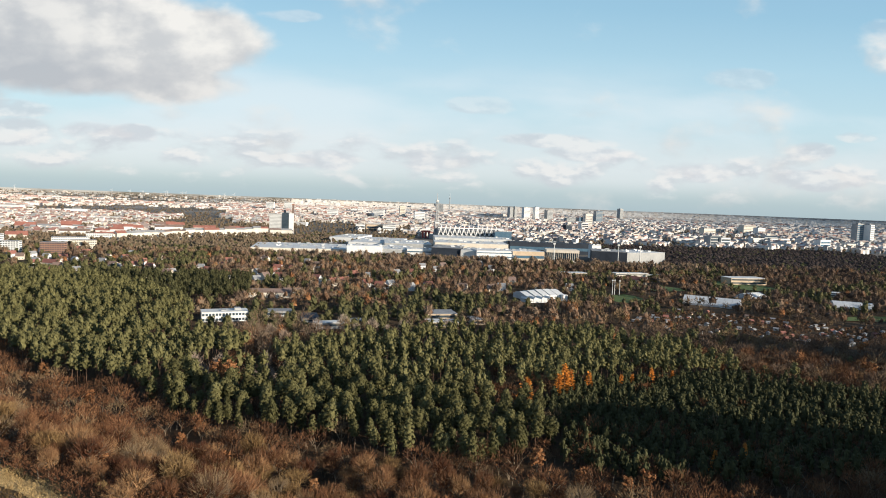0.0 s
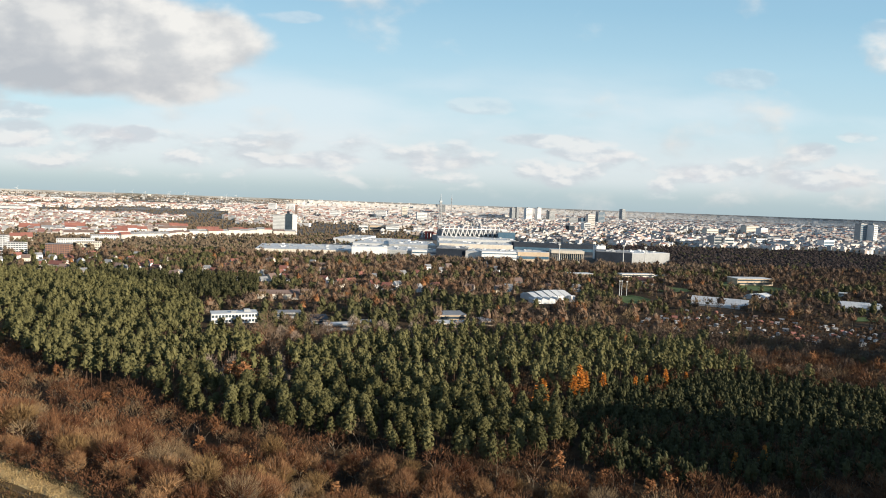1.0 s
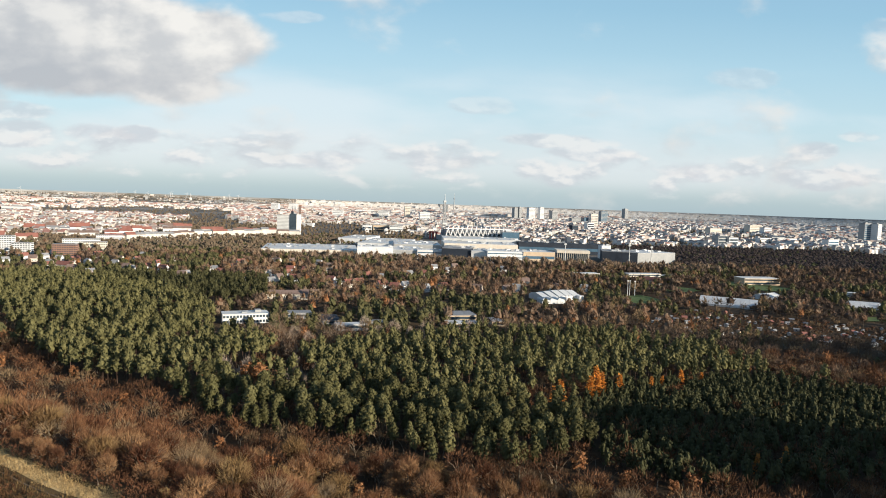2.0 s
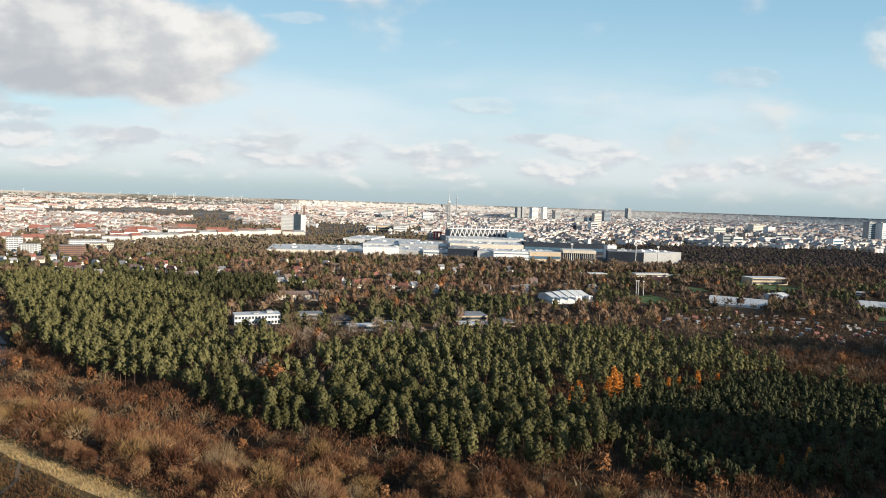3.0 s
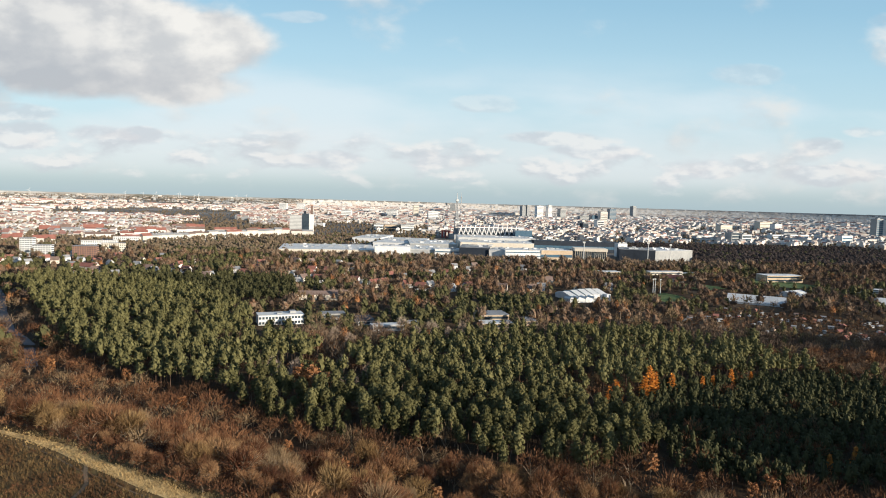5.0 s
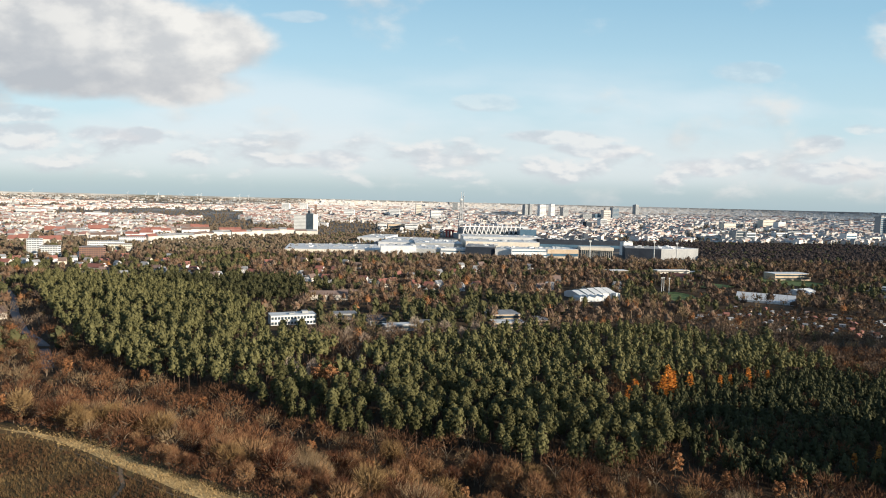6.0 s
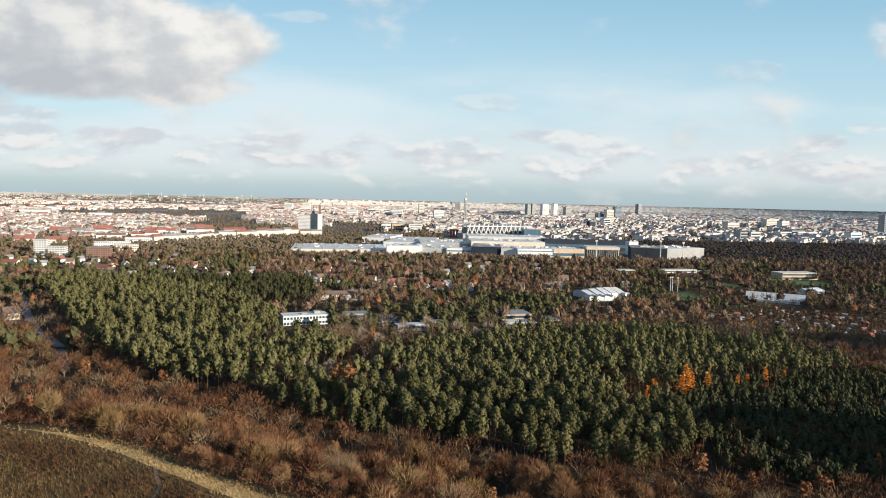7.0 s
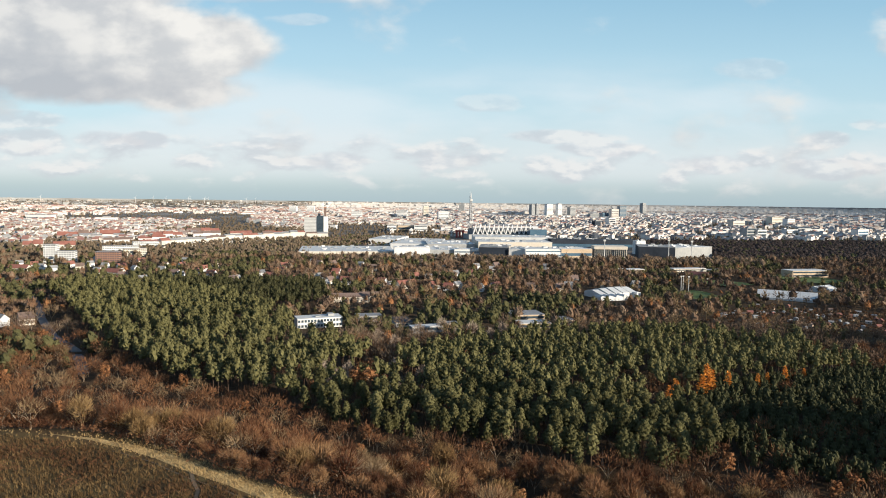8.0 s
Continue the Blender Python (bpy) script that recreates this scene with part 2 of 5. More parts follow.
BRICK = material("red_brown_brick", [(0.24, 0.12, 0.08), (0.34, 0.19, 0.13)], 0.1, 0.85)
RED_TILE = material("red_roof_tiles", [(0.20, 0.078, 0.060), (0.29, 0.130, 0.100)], 0.06, 0.8)
BROWN_TILE = material("brown_roof_tiles", [(0.13, 0.09, 0.075), (0.21, 0.15, 0.125)], 0.06, 0.8)
TERRACE_CREAM = material("cream_terrace_fronts", [(0.40, 0.365, 0.315), (0.54, 0.50, 0.44), (0.66, 0.62, 0.555)], 0.08, 0.85, fine=7.0)
TOWN_RED = material("town_red_roofs", [(0.24, 0.120, 0.098), (0.35, 0.195, 0.160)], 0.05, 0.85)
TOWN_BROWN = material("town_brown_roofs", [(0.25, 0.195, 0.170), (0.37, 0.305, 0.270)], 0.05, 0.85)
TOWN_FELT = material("town_grey_roofs", [(0.27, 0.27, 0.27), (0.40, 0.40, 0.395)], 0.05, 0.85)
FELT = material("grey_roofing_felt", [(0.17, 0.175, 0.18), (0.29, 0.29, 0.29)], 0.04, 0.8)
PALE_ROOF = material("pale_metal_roof", [(0.47, 0.475, 0.46), (0.63, 0.63, 0.61)], 0.03, 0.7, specular=0.2)
DARK_CLAD = material("dark_blue_grey_cladding", [(0.014, 0.020, 0.031), (0.030, 0.040, 0.056)], 0.03, 0.8)
GLASS = material("dark_window_glass", [(0.03, 0.045, 0.06), (0.06, 0.085, 0.105)], 0.06, 0.15, specular=0.6)
BLUE_GLASS = material("blue_curtain_glass", [(0.05, 0.10, 0.15), (0.09, 0.16, 0.22)], 0.04, 0.2, specular=0.6)
STEEL = material("galvanised_steel", [(0.30, 0.31, 0.32), (0.42, 0.43, 0.43)], 0.3, 0.5, 0.4)
RED_STEEL = material("red_painted_steel", [(0.30, 0.05, 0.04), (0.40, 0.09, 0.07)], 0.1, 0.6)
MEMBRANE = material("white_tent_membrane", [(0.40, 0.41, 0.41), (0.58, 0.585, 0.575)], 0.1, 0.6)

# ---- the lie of the land ----
CENTRE = np.array([-40.0, 3.0, 109.7])
NEAR_LIMIT, REACH = 2500.0, 2300.0
CREST_ANGLES = [-180, -90, -20, 20, 40, 45, 49, 55, 62, 67, 73, 78, 84, 93, 130, 180]
CREST_RADII = [150, 190, 200, 166, 144.5, 142.5, 139.5, 138, 137.5, 140, 143.5, 145.5, 148, 150, 150, 150]


def crest(x, y):
    """How far outside the edge of the hilltop a place lies."""
    dx, dy = np.asarray(x, float) + 205.0, np.asarray(y, float) - 60.0
    return np.hypot(dx, dy) - np.interp(np.degrees(np.arctan2(dy, dx)), CREST_ANGLES, CREST_RADII)


def ease(a):
    a = np.clip(a, 0, 1)
    return a * a * (3 - 2 * a)


def land(x, y):
    """The height of the ground: a plain with one grassy hill, and unseen hills added to the south to cast shade."""
    x, y = np.asarray(x, float), np.asarray(y, float)
    rise = 4.0 * ease((100 - x) / 250.0) * (1 - ease((y - 600) / 400.0))
    hill = rise + (35.0 - rise) * (1 - ease((crest(x, y) + 4) / 92.0)) + 1.6 * np.clip(-crest(x, y) / 60.0, 0, 1)
    swell = 0.5 * np.sin(x * 0.071 + 1.3) * np.cos(y * 0.083) + 0.22 * np.sin(x * 0.31 + y * 0.2) * np.sin(y * 0.27 - x * 0.13)
    # unseen peaks, set so that their shadows fall on the right-hand woods
    south = SHADE_HILL * np.maximum(1.03 * np.exp(-(((x - 338) / 90.0) ** 2 + ((y - 157) / 70.0) ** 2)), 1.14 * np.exp(-(((x - 215) / 75.0) ** 2 + ((y - 10) / 75.0) ** 2)))
    south = np.maximum(south, 1.1 * SHADE_HILL * np.exp(-(((x - 510) / 70.0) ** 2 + ((y - 370) / 70.0) ** 2)))
    return np.maximum(hill, south) + swell


def far(p):
    """Lays what is more than some kilometres off nearer, along its line of sight and smaller, so that the plain still ends at the horizon."""
    p = np.array(p, float)
    flat_way = p[:, :2] - CENTRE[:2]
    d = np.hypot(flat_way[:, 0], flat_way[:, 1])
    over = np.maximum(d - NEAR_LIMIT, 0)
    s = np.where(over > 0, (NEAR_LIMIT + REACH * (1 - np.exp(-over / REACH))) / np.maximum(d, 1), 1.0)
    return CENTRE + (p - CENTRE) * s[:, None]


def mesh_of(name, verts, faces, mats, index=None, smooth=False):
    """A mesh from arrays; faces: an array of triangles or of quads, or a list of both."""
    me = bpy.data.meshes.new(name)
    verts = np.asarray(verts, np.float32)
    groups = faces if isinstance(faces, list) else [faces]
    groups = [np.asarray(f, np.int32) for f in groups if len(f)]
    sizes = np.concatenate([np.full(len(f), f.shape[1], np.int32) for f in groups])
    loops = np.concatenate([f.ravel() for f in groups])
    me.vertices.add(len(verts))
    me.vertices.foreach_set("co", verts.ravel())
    me.loops.add(len(loops))
    me.loops.foreach_set("vertex_index", loops)
    me.polygons.add(len(sizes))
    me.polygons.foreach_set("loop_start", np.concatenate([[0], np.cumsum(sizes)[:-1]]).astype(np.int32))
    me.polygons.foreach_set("loop_total", sizes)
    for m in mats:
        me.materials.append(m)
    if index is not None:
        me.polygons.foreach_set("material_index", np.asarray(index, np.int32))
    me.polygons.foreach_set("use_smooth", np.full(len(sizes), smooth, bool))
    me.update(calc_edges=True)
    me.validate()
    return me


def part(name, data, parent=None, label="", mat=None, at=None):
    """Links a bmesh or a mesh as ONE object, under a thing or a part."""
    if isinstance(data, bmesh.types.BMesh):
        me = bpy.data.meshes.new(name)
        data.to_mesh(me)
        data.free()
        if mat:
            me.materials.append(mat)
    else:
        me = data
    ob = new(name, me)
    if at is not None:
        ob.location = at
    if parent:
        ob.parent = parent
    return tagged(ob, label)


def ground_sheet():
    radii = np.concatenate([np.arange(0, 120, 6.0), np.arange(120, 330, 2.2), np.geomspace(330, 60000, 64)])
    angles = np.radians(np.concatenate([np.arange(-75, 75, 0.75), np.arange(75, 285, 4.0)]))
    r, a = np.meshgrid(radii, angles, indexing="ij")
    x, y = CENTRE[0] + r * np.sin(a), CENTRE[1] + r * np.cos(a)
    z = land(x, y)
    pts = far(np.stack([x.ravel(), y.ravel(), z.ravel()], 1))
    k = len(angles)
    i = np.arange((len(radii) - 1) * k)
    nxt = (i // k) * k + (i % k + 1) % k
    quads = np.stack([i, nxt, nxt + k, i + k], 1)[:, ::-1]
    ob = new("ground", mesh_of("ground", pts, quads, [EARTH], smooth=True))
    return tagged(ob, "brown leaf litter and dry meadow over a plain with a grassy hill", "ground", kind="structure")


ground_sheet()

# ---- trees: shapes as arrays of triangles ----
rng = np.random.default_rng(7)


def unit(v):
    return v / np.maximum(np.linalg.norm(v, axis=-1, keepdims=True), 1e-6)


def cone(p, q, r0, r1, sides=5):
    """Triangles of a tapered limb from p to q."""
    p, q = np.array(p, float), np.array(q, float)
    w = unit(q - p)
    s = unit(np.cross(w, [0.31, 0.95, 0.11]))
    t = np.cross(w, s)
    a = np.arange(sides) * 2 * math.pi / sides
    ring = np.cos(a)[:, None] * s + np.sin(a)[:, None] * t
    lo, hi = p + r0 * ring, q + r1 * ring
    lo2, hi2 = np.roll(lo, -1, 0), np.roll(hi, -1, 0)
    return np.concatenate([np.stack([lo, lo2, hi2], 1), np.stack([lo, hi2, hi], 1)])


def tufts(centre, radii, count, size, seed_rng, up=0.25):
    """Needle tufts or leaves over one puff of a crown: small triangles that look outwards."""
    d = unit(seed_rng.normal(size=(count, 3)) + [0, 0, up])
    p = np.array(centre) + d * radii * seed_rng.uniform(0.62, 1.08, (count, 1))
    nrm = unit(d + seed_rng.normal(0, 0.28, (count, 3)))
    s = unit(np.cross(nrm, seed_rng.normal(size=(count, 3))))
    t = np.cross(nrm, s)
    k = size * seed_rng.uniform(0.65, 1.35, (count, 1))
    return np.stack([p - k * s * 0.55 - k * t * 0.4, p + k * s * 0.55 - k * t * 0.35, p + k * t * 0.75 + k * nrm * 0.25], 1)


def core(centre, radii, seed_rng):
    """A rough, dense heart of a puff, of eight triangles."""
    c, r = np.array(centre), np.array(radii) * 0.74
    a = seed_rng.uniform(0, 1.5)
    rim = [c + r * [math.cos(a + k * math.pi / 2), math.sin(a + k * math.pi / 2), seed_rng.uniform(-0.25, 0.25)] for k in range(4)]
    top, low = c + r * [0, 0, 1], c - r * [0, 0, 0.9]
    return np.array([(rim[k], rim[(k + 1) % 4], top) for k in range(4)] + [(rim[(k + 1) % 4], rim[k], low) for k in range(4)])


def dome(centre, radii, seed_rng, around=8, rough=0.13, tilts=(0.33, 0.8, 1.3, 1.8)):
    """A lumpy closed dome, the dense part of a round crown."""
    c, radii = np.array(centre, float), np.array(radii, float)
    rings = []
    for k, tilt in enumerate(tilts):
        a = (np.arange(around) + 0.5 * (k % 2)) * 2 * math.pi / around + seed_rng.normal(0, 0.1, around)
        g = seed_rng.normal(1, rough, (around, 1))
        rings.append(c + g * radii * np.stack([np.cos(a) * math.sin(tilt), np.sin(a) * math.sin(tilt), np.full(around, math.cos(tilt))], 1))
    top = np.tile(c + radii * [0, 0, seed_rng.normal(1, rough)], (around, 1))
    faces = [np.stack([rings[0], np.roll(rings[0], -1, 0), top], 1)]
    for up, low in zip(rings, rings[1:]):
        faces += [np.stack([low, np.roll(low, -1, 0), up], 1), np.stack([up, np.roll(low, -1, 0), np.roll(up, -1, 0)], 1)]
    return np.concatenate(faces)


def round_tree(seed, height=12.0, width=5.0, leaves=92, size=1.05, airy=0.0):
    """A broad tree some hundred metres off: trunk, lumpy domes and twigs that lie along them and stand out a little."""
    r = np.random.default_rng(seed)
    wood = [cone((0, 0, -0.6), (0, 0, height * 0.5), 0.25, 0.14, 3)]
    form = np.array([width * r.uniform(0.9, 1.1), width * r.uniform(0.85, 1.1), height * 0.48])
    heart = np.array([0, 0, height * 0.52])
    green = [dome(heart, form * (0.6 - airy), r, 6, 0.16, (0.5, 1.15, 1.75))]
    lobes = unit(r.normal(size=(7, 3)) * [1, 1, 0.6] + [0, 0, 0.35])
    d = unit(lobes[r.integers(0, 7, leaves)] + r.normal(0, 0.42, (leaves, 3)))
    p = heart + d * form * r.uniform(0.55, 0.98, (leaves, 1))
    t = unit(d * 0.55 + [0, 0, 0.5] + r.normal(0, 0.25, (leaves, 3)))
    s = unit(np.cross(t, d + r.normal(0, 0.2, (leaves, 3))))
    k = size * r.uniform(0.6, 1.4, (leaves, 1))
    green.append(np.stack([p - k * s * 0.24 - k * t * 0.7, p + k * s * 0.24 - k * t * 0.7, p + k * t * 1.1], 1))
    return np.concatenate(wood), np.concatenate(green)


def pine(seed, puffs=34, leaves=13, size=0.6, height=18.0, width=2.8, low=0.52, limbs=True, taper=0.7, body=6):
    """A Scots pine: bare trunk, and a dense tapered crown of upswept sprays that lie in tiers over a dark heart."""
    r = np.random.default_rng(seed)
    lean = r.normal(0, 0.3, 2)
    top = np.array([lean[0], lean[1], height])
    wood = [cone((0, 0, -0.6), top * 0.55, 0.24, 0.16, 6 if limbs else 4), cone(top * 0.55, top * 0.95, 0.16, 0.05, 4 if limbs else 3)]
    tall = height * (1 - low)
    foot = top * low
    turn, squash = r.uniform(0, 6.28), r.uniform(0.82, 1.15)
    lobe = r.uniform(0.0, 0.22)

    def reach(h, a):
        """The crown's half-width at a share of its height, the widest at a third."""
        w = math.sin(math.pi * min(1.0, 0.2 + 0.30 * h / 0.32)) if h < 0.32 else (1 - ((h - 0.32) / 0.70) ** 1.7) ** taper
        return width * w * (squash if math.cos(a - turn) > 0 else 1.0) * (1 + lobe * math.cos(2 * (a - turn) + 5 * h))

    rings = []
    shares = (0.03, 0.25, 0.5, 0.74, 0.9)
    for k, h in enumerate(shares):
        a = (np.arange(body) + 0.5 * (k % 2)) * 2 * math.pi / body
        g = np.array([reach(h, b) for b in a]) * 0.6 * r.normal(1, 0.14, body)
        rings.append(np.stack([np.cos(a) * g, np.sin(a) * g, np.full(body, h * tall)], 1) + foot + (top - foot) * [h, h, 0])
    green = [np.stack([rings[-1], np.roll(rings[-1], -1, 0), np.tile(top - [0, 0, 0.3], (body, 1))], 1)]
    for lo, up in zip(rings, rings[1:]):
        green += [np.stack([lo, np.roll(lo, -1, 0), up], 1), np.stack([up, np.roll(lo, -1, 0), np.roll(up, -1, 0)], 1)]
    for i in range(puffs):
        h = 0.02 + 0.95 * ((i + r.uniform(0.2, 0.8)) / puffs) ** 0.86
        a = turn + i * 2.4 + r.uniform(-0.4, 0.4)
        out = np.array([math.cos(a), math.sin(a), 0.0])
        g = reach(h, a) * r.uniform(0.62, 0.98)
        c = foot + (top - foot) * [h, h, 1] * [1, 1, 0] + out * g + [0, 0, h * tall]
        k = width * r.uniform(0.26, 0.42) * (1.0 if h < 0.75 else 0.75)
        green.append(core(c, (k * 1.1, k * 1.1, k * 0.75), r)[:4])
        d = unit(r.normal(0, 0.75, (leaves, 3)) + out * 0.5 + [0, 0, 0.55])
        p = c + d * [k, k, k * 0.75] * r.uniform(0.8, 1.12, (leaves, 1))
        face = unit(d * 0.8 + out * 0.45 + [0, 0, 0.35] + r.normal(0, 0.14, (leaves, 3)))
        t = unit(out * 0.5 + d * 0.4 + [0, 0, 0.75])
        s = unit(np.cross(t, face))
        t = np.cross(face, s)
        z = size * r.uniform(0.65, 1.35, (leaves, 1))
        green.append(np.stack([p - z * s * 0.34 - z * t * 0.5, p + z * s * 0.34 - z * t * 0.5, p + z * t * 0.95], 1))
        if limbs and i % 3 == 0:
            wood.append(cone(foot + (top - foot) * max(0.02, h - 0.12), c, 0.07, 0.03, 3))
    return np.concatenate(wood), np.concatenate(green)


def spruce(seed, rings=9, leaves=20, size=0.9, height=13.0, width=2.1):
    """A young, pointed conifer with drooping whorls."""
    r = np.random.default_rng(seed)
    wood = [cone((0, 0, -0.5), (0, 0, height * 0.96), 0.18, 0.03, 5)]
    green = []
    for i in range(rings):
        h = 0.25 + 0.73 * i / (rings - 1)
        reach = width * (1.05 - h) / 0.8 + 0.22
        a = r.uniform(0, 6.28, leaves)
        d = r.uniform(0.25, 1.0, leaves) * reach
        p = np.stack([np.cos(a) * d, np.sin(a) * d, h * height - d * 0.3 + r.normal(0, 0.3, leaves)], 1)
        out = np.stack([np.cos(a), np.sin(a), np.full(leaves, -0.2)], 1)
        side = np.stack([-np.sin(a), np.cos(a), r.normal(0, 0.4, leaves)], 1)
        k = size * r.uniform(0.6, 1.25, (leaves, 1))
        green.append(np.stack([p - side * k * 0.5, p + side * k * 0.5, p + out * k * 0.9 + [0, 0, 0.15]], 1))
    return np.concatenate(wood), np.concatenate(green)


def bare(seed, limbs=10, twigs=820, height=9.5, width=4.5, thick=0.06, forks=4, lobes=9, hearts=0, long=0.2):
    """A leafless broad tree: trunk, forked limbs and fine twigs that fan out into a round, lobed dome."""
    r = np.random.default_rng(seed)
    fork = height * r.uniform(0.16, 0.26)
    wood = [cone((0, 0, -0.7), (0, 0, fork), 0.24, 0.18, 5)]
    form = np.array([width * r.uniform(0.9, 1.1), width * r.uniform(0.9, 1.1), (height - fork) * 0.62])
    hub, heart = np.array([0, 0, fork]), np.array([0, 0, height - form[2]])
    turn = r.uniform(0, 6.28)
    lobe = []
    for i in range(lobes):
        up = 0.05 + 0.92 * (i + 0.5) / lobes
        a = turn + i * 2.4 + r.normal(0, 0.2)
        side = math.sqrt(1 - up * up)
        lobe.append((math.cos(a) * side, math.sin(a) * side, up))
    lobe = np.array(lobe)
    reach = r.uniform(0.82, 1.06, lobes)
    for i in range(limbs):
        end = heart + lobe[i % lobes] * form * reach[i % lobes] * r.uniform(0.8, 0.98)
        mid = hub + (end - hub) * 0.5 + [0, 0, 0.05 * height]
        wood += [cone(hub - [0, 0, 0.3], mid, 0.13, 0.08, 4 if forks > 2 else 3), cone(mid, end, 0.08, 0.02, 3)]
        for j in range(forks if forks > 2 else 0):
            side = unit(end - mid + r.normal(0, 0.5, 3) * np.linalg.norm(end - mid))
            wood.append(cone(mid + (end - mid) * r.uniform(0, 0.6), mid + side * width * 0.6, 0.05, 0.015, 3))
    pick = r.integers(0, lobes, twigs)
    way = unit(lobe[pick] + r.normal(0, 0.3, (twigs, 3)))
    way[:, 2] = np.where(way[:, 2] < -0.35, -way[:, 2] * 0.5, way[:, 2])
    bulge = 0.86 + 0.2 * np.sum(way * lobe[pick], 1) ** 4
    root = heart + way * form * (reach[pick] * bulge * r.uniform(0.5, 0.94, twigs))[:, None]
    turned = unit(way * 0.85 + [0, 0, 0.5] + r.normal(0, 0.2, (twigs, 3)))
    tip = root + turned * (long * (width + height) / 2 * r.uniform(0.5, 1.15, twigs))[:, None]
    s = unit(np.cross(tip - root, unit(np.cross(way, [0.2, 0.1, 1.0])) * 0.5 + way + r.normal(0, 0.3, (twigs, 3))))
    k = thick * r.uniform(0.6, 1.4, (twigs, 1))
    fine = [np.stack([root - s * k, root + s * k, tip], 1)]
    if hearts:
        inner = twigs // 4
        way = unit(r.normal(size=(inner, 3)) + [0, 0, 0.25])
        mid = heart + way * form * r.uniform(0.25, 0.72, (inner, 1))
        up = unit(way * 0.6 + [0, 0, 0.6] + r.normal(0, 0.35, (inner, 3)))
        s = unit(np.cross(up, way + r.normal(0, 0.3, (inner, 3))))
        k = width * 0.16 * r.uniform(0.5, 1.2, (inner, 1))
        fine.append(np.stack([mid - s * k * 0.3 - up * k * 0.8, mid + s * k * 0.3 - up * k * 0.8, mid + up * k * 1.4], 1))
    return np.concatenate(wood), np.concatenate(fine)


def leafy(seed, puffs=16, leaves=22, size=0.8, height=12.0, width=3.8, hearts=True):
    """A broad tree that still holds its brown leaves."""
    r = np.random.default_rng(seed)
    wood = [cone((0, 0, -0.6), (0, 0, height * 0.6), 0.25, 0.12, 6)]
    green = []
    for i in range(puffs):
        a, h = i * 2.4, 0.32 + 0.62 * (i + 0.5) / puffs
        reach = width * math.sqrt(max(0.05, 1 - ((h - 0.5) / 0.5) ** 2)) * r.uniform(0.4, 0.85)
        c = np.array([math.cos(a) * reach, math.sin(a) * reach, h * height])
        if hearts:
            wood.append(cone((0, 0, height * h * 0.6), c, 0.08, 0.03, 3))
        b = r.uniform(1.0, 1.7) * (width / 3.8 if hearts else 1.6)
        green.append(tufts(c, (b, b, b * 0.8), leaves, size, r))
        if hearts:
            green.append(core(c, (b * 0.8, b * 0.8, b * 0.6), r))
    return np.concatenate(wood), np.concatenate(green)


def soup(name, tris, mats, index):
    """A mesh of loose triangles."""
    tris = np.asarray(tris, np.float32)
    return mesh_of(name, tris.reshape(-1, 3), np.arange(len(tris) * 3).reshape(-1, 3), mats, index)


def plant(shapes, places, scales, mats, name, label, category, tint_alt=None, squash=None):
    """Many trees in ONE mesh of kind stuff: each place gets a turned and scaled shape."""
    tris, index = [], []
    pick = rng.integers(0, len(shapes), len(places))
    turn = rng.uniform(0, 2 * math.pi, len(places))
    for s, (wood, green) in enumerate(shapes):
        mine = np.nonzero(pick == s)[0]
        if not len(mine):
            continue
        body = np.concatenate([wood, green])
        c, sn = np.cos(turn[mine]), np.sin(turn[mine])
        k = scales[mine]
        x = (body[None, :, :, 0] * c[:, None, None] - body[None, :, :, 1] * sn[:, None, None]) * k[:, None, None]
        y = (body[None, :, :, 0] * sn[:, None, None] + body[None, :, :, 1] * c[:, None, None]) * k[:, None, None]
        z = body[None, :, :, 2] * k[:, None, None]
        t = np.stack([x, y, z], -1) + places[mine][:, None, None, :]
        tris.append(t.reshape(-1, 3, 3))
        index.append(np.tile(np.concatenate([np.zeros(len(wood), int), np.ones(len(green), int)]), len(mine)))
    ob = new(name, soup(name, np.concatenate(tris), mats, np.concatenate(index)))
    return tagged(ob, label, category, kind="stuff")


def single_trees(shapes, mats, places, scales, name, crown, label, category, group):
    """Trees as things of their own, each a trunk and a crown."""
    meshes = [(soup("trunk", w, [mats[0]], None), soup(crown, gr, [mats[1]], None)) for w, gr in shapes]
    for p, k in zip(places, scales):
        trunk_mesh, crown_mesh = meshes[int(rng.integers(0, len(meshes)))]
        thing = new(name)
        tagged(thing, label, category, group)
        m = pose(*[float(c) for c in p], 0, 0, float(rng.uniform(0, 360)))
        thing.matrix_world = m @ Matrix.Scale(float(k), 4)
        part("trunk", trunk_mesh, thing)
        part(crown, crown_mesh, thing)


def inside(poly, x, y):
    poly = np.array(poly, float)
    hit = np.zeros(np.shape(x), bool)
    for (x0, y0), (x1, y1) in zip(poly, np.roll(poly, -1, 0)):
        cross = ((y0 > y) != (y1 > y)) & (x < (x1 - x0) * (y - y0) / (y1 - y0 + 1e-9) + x0)
        hit ^= cross
    return hit


def scatter(x0, x1, y0, y1, step, jitter=0.42):
    gx, gy = np.meshgrid(np.arange(x0, x1, step), np.arange(y0, y1, step * 0.87))
    gx = gx + (np.arange(gx.shape[0]) % 2)[:, None] * step / 2
    gx, gy = gx.ravel(), gy.ravel()
    return gx + rng.uniform(-jitter, jitter, gx.size) * step, gy + rng.uniform(-jitter, jitter, gx.size) * step


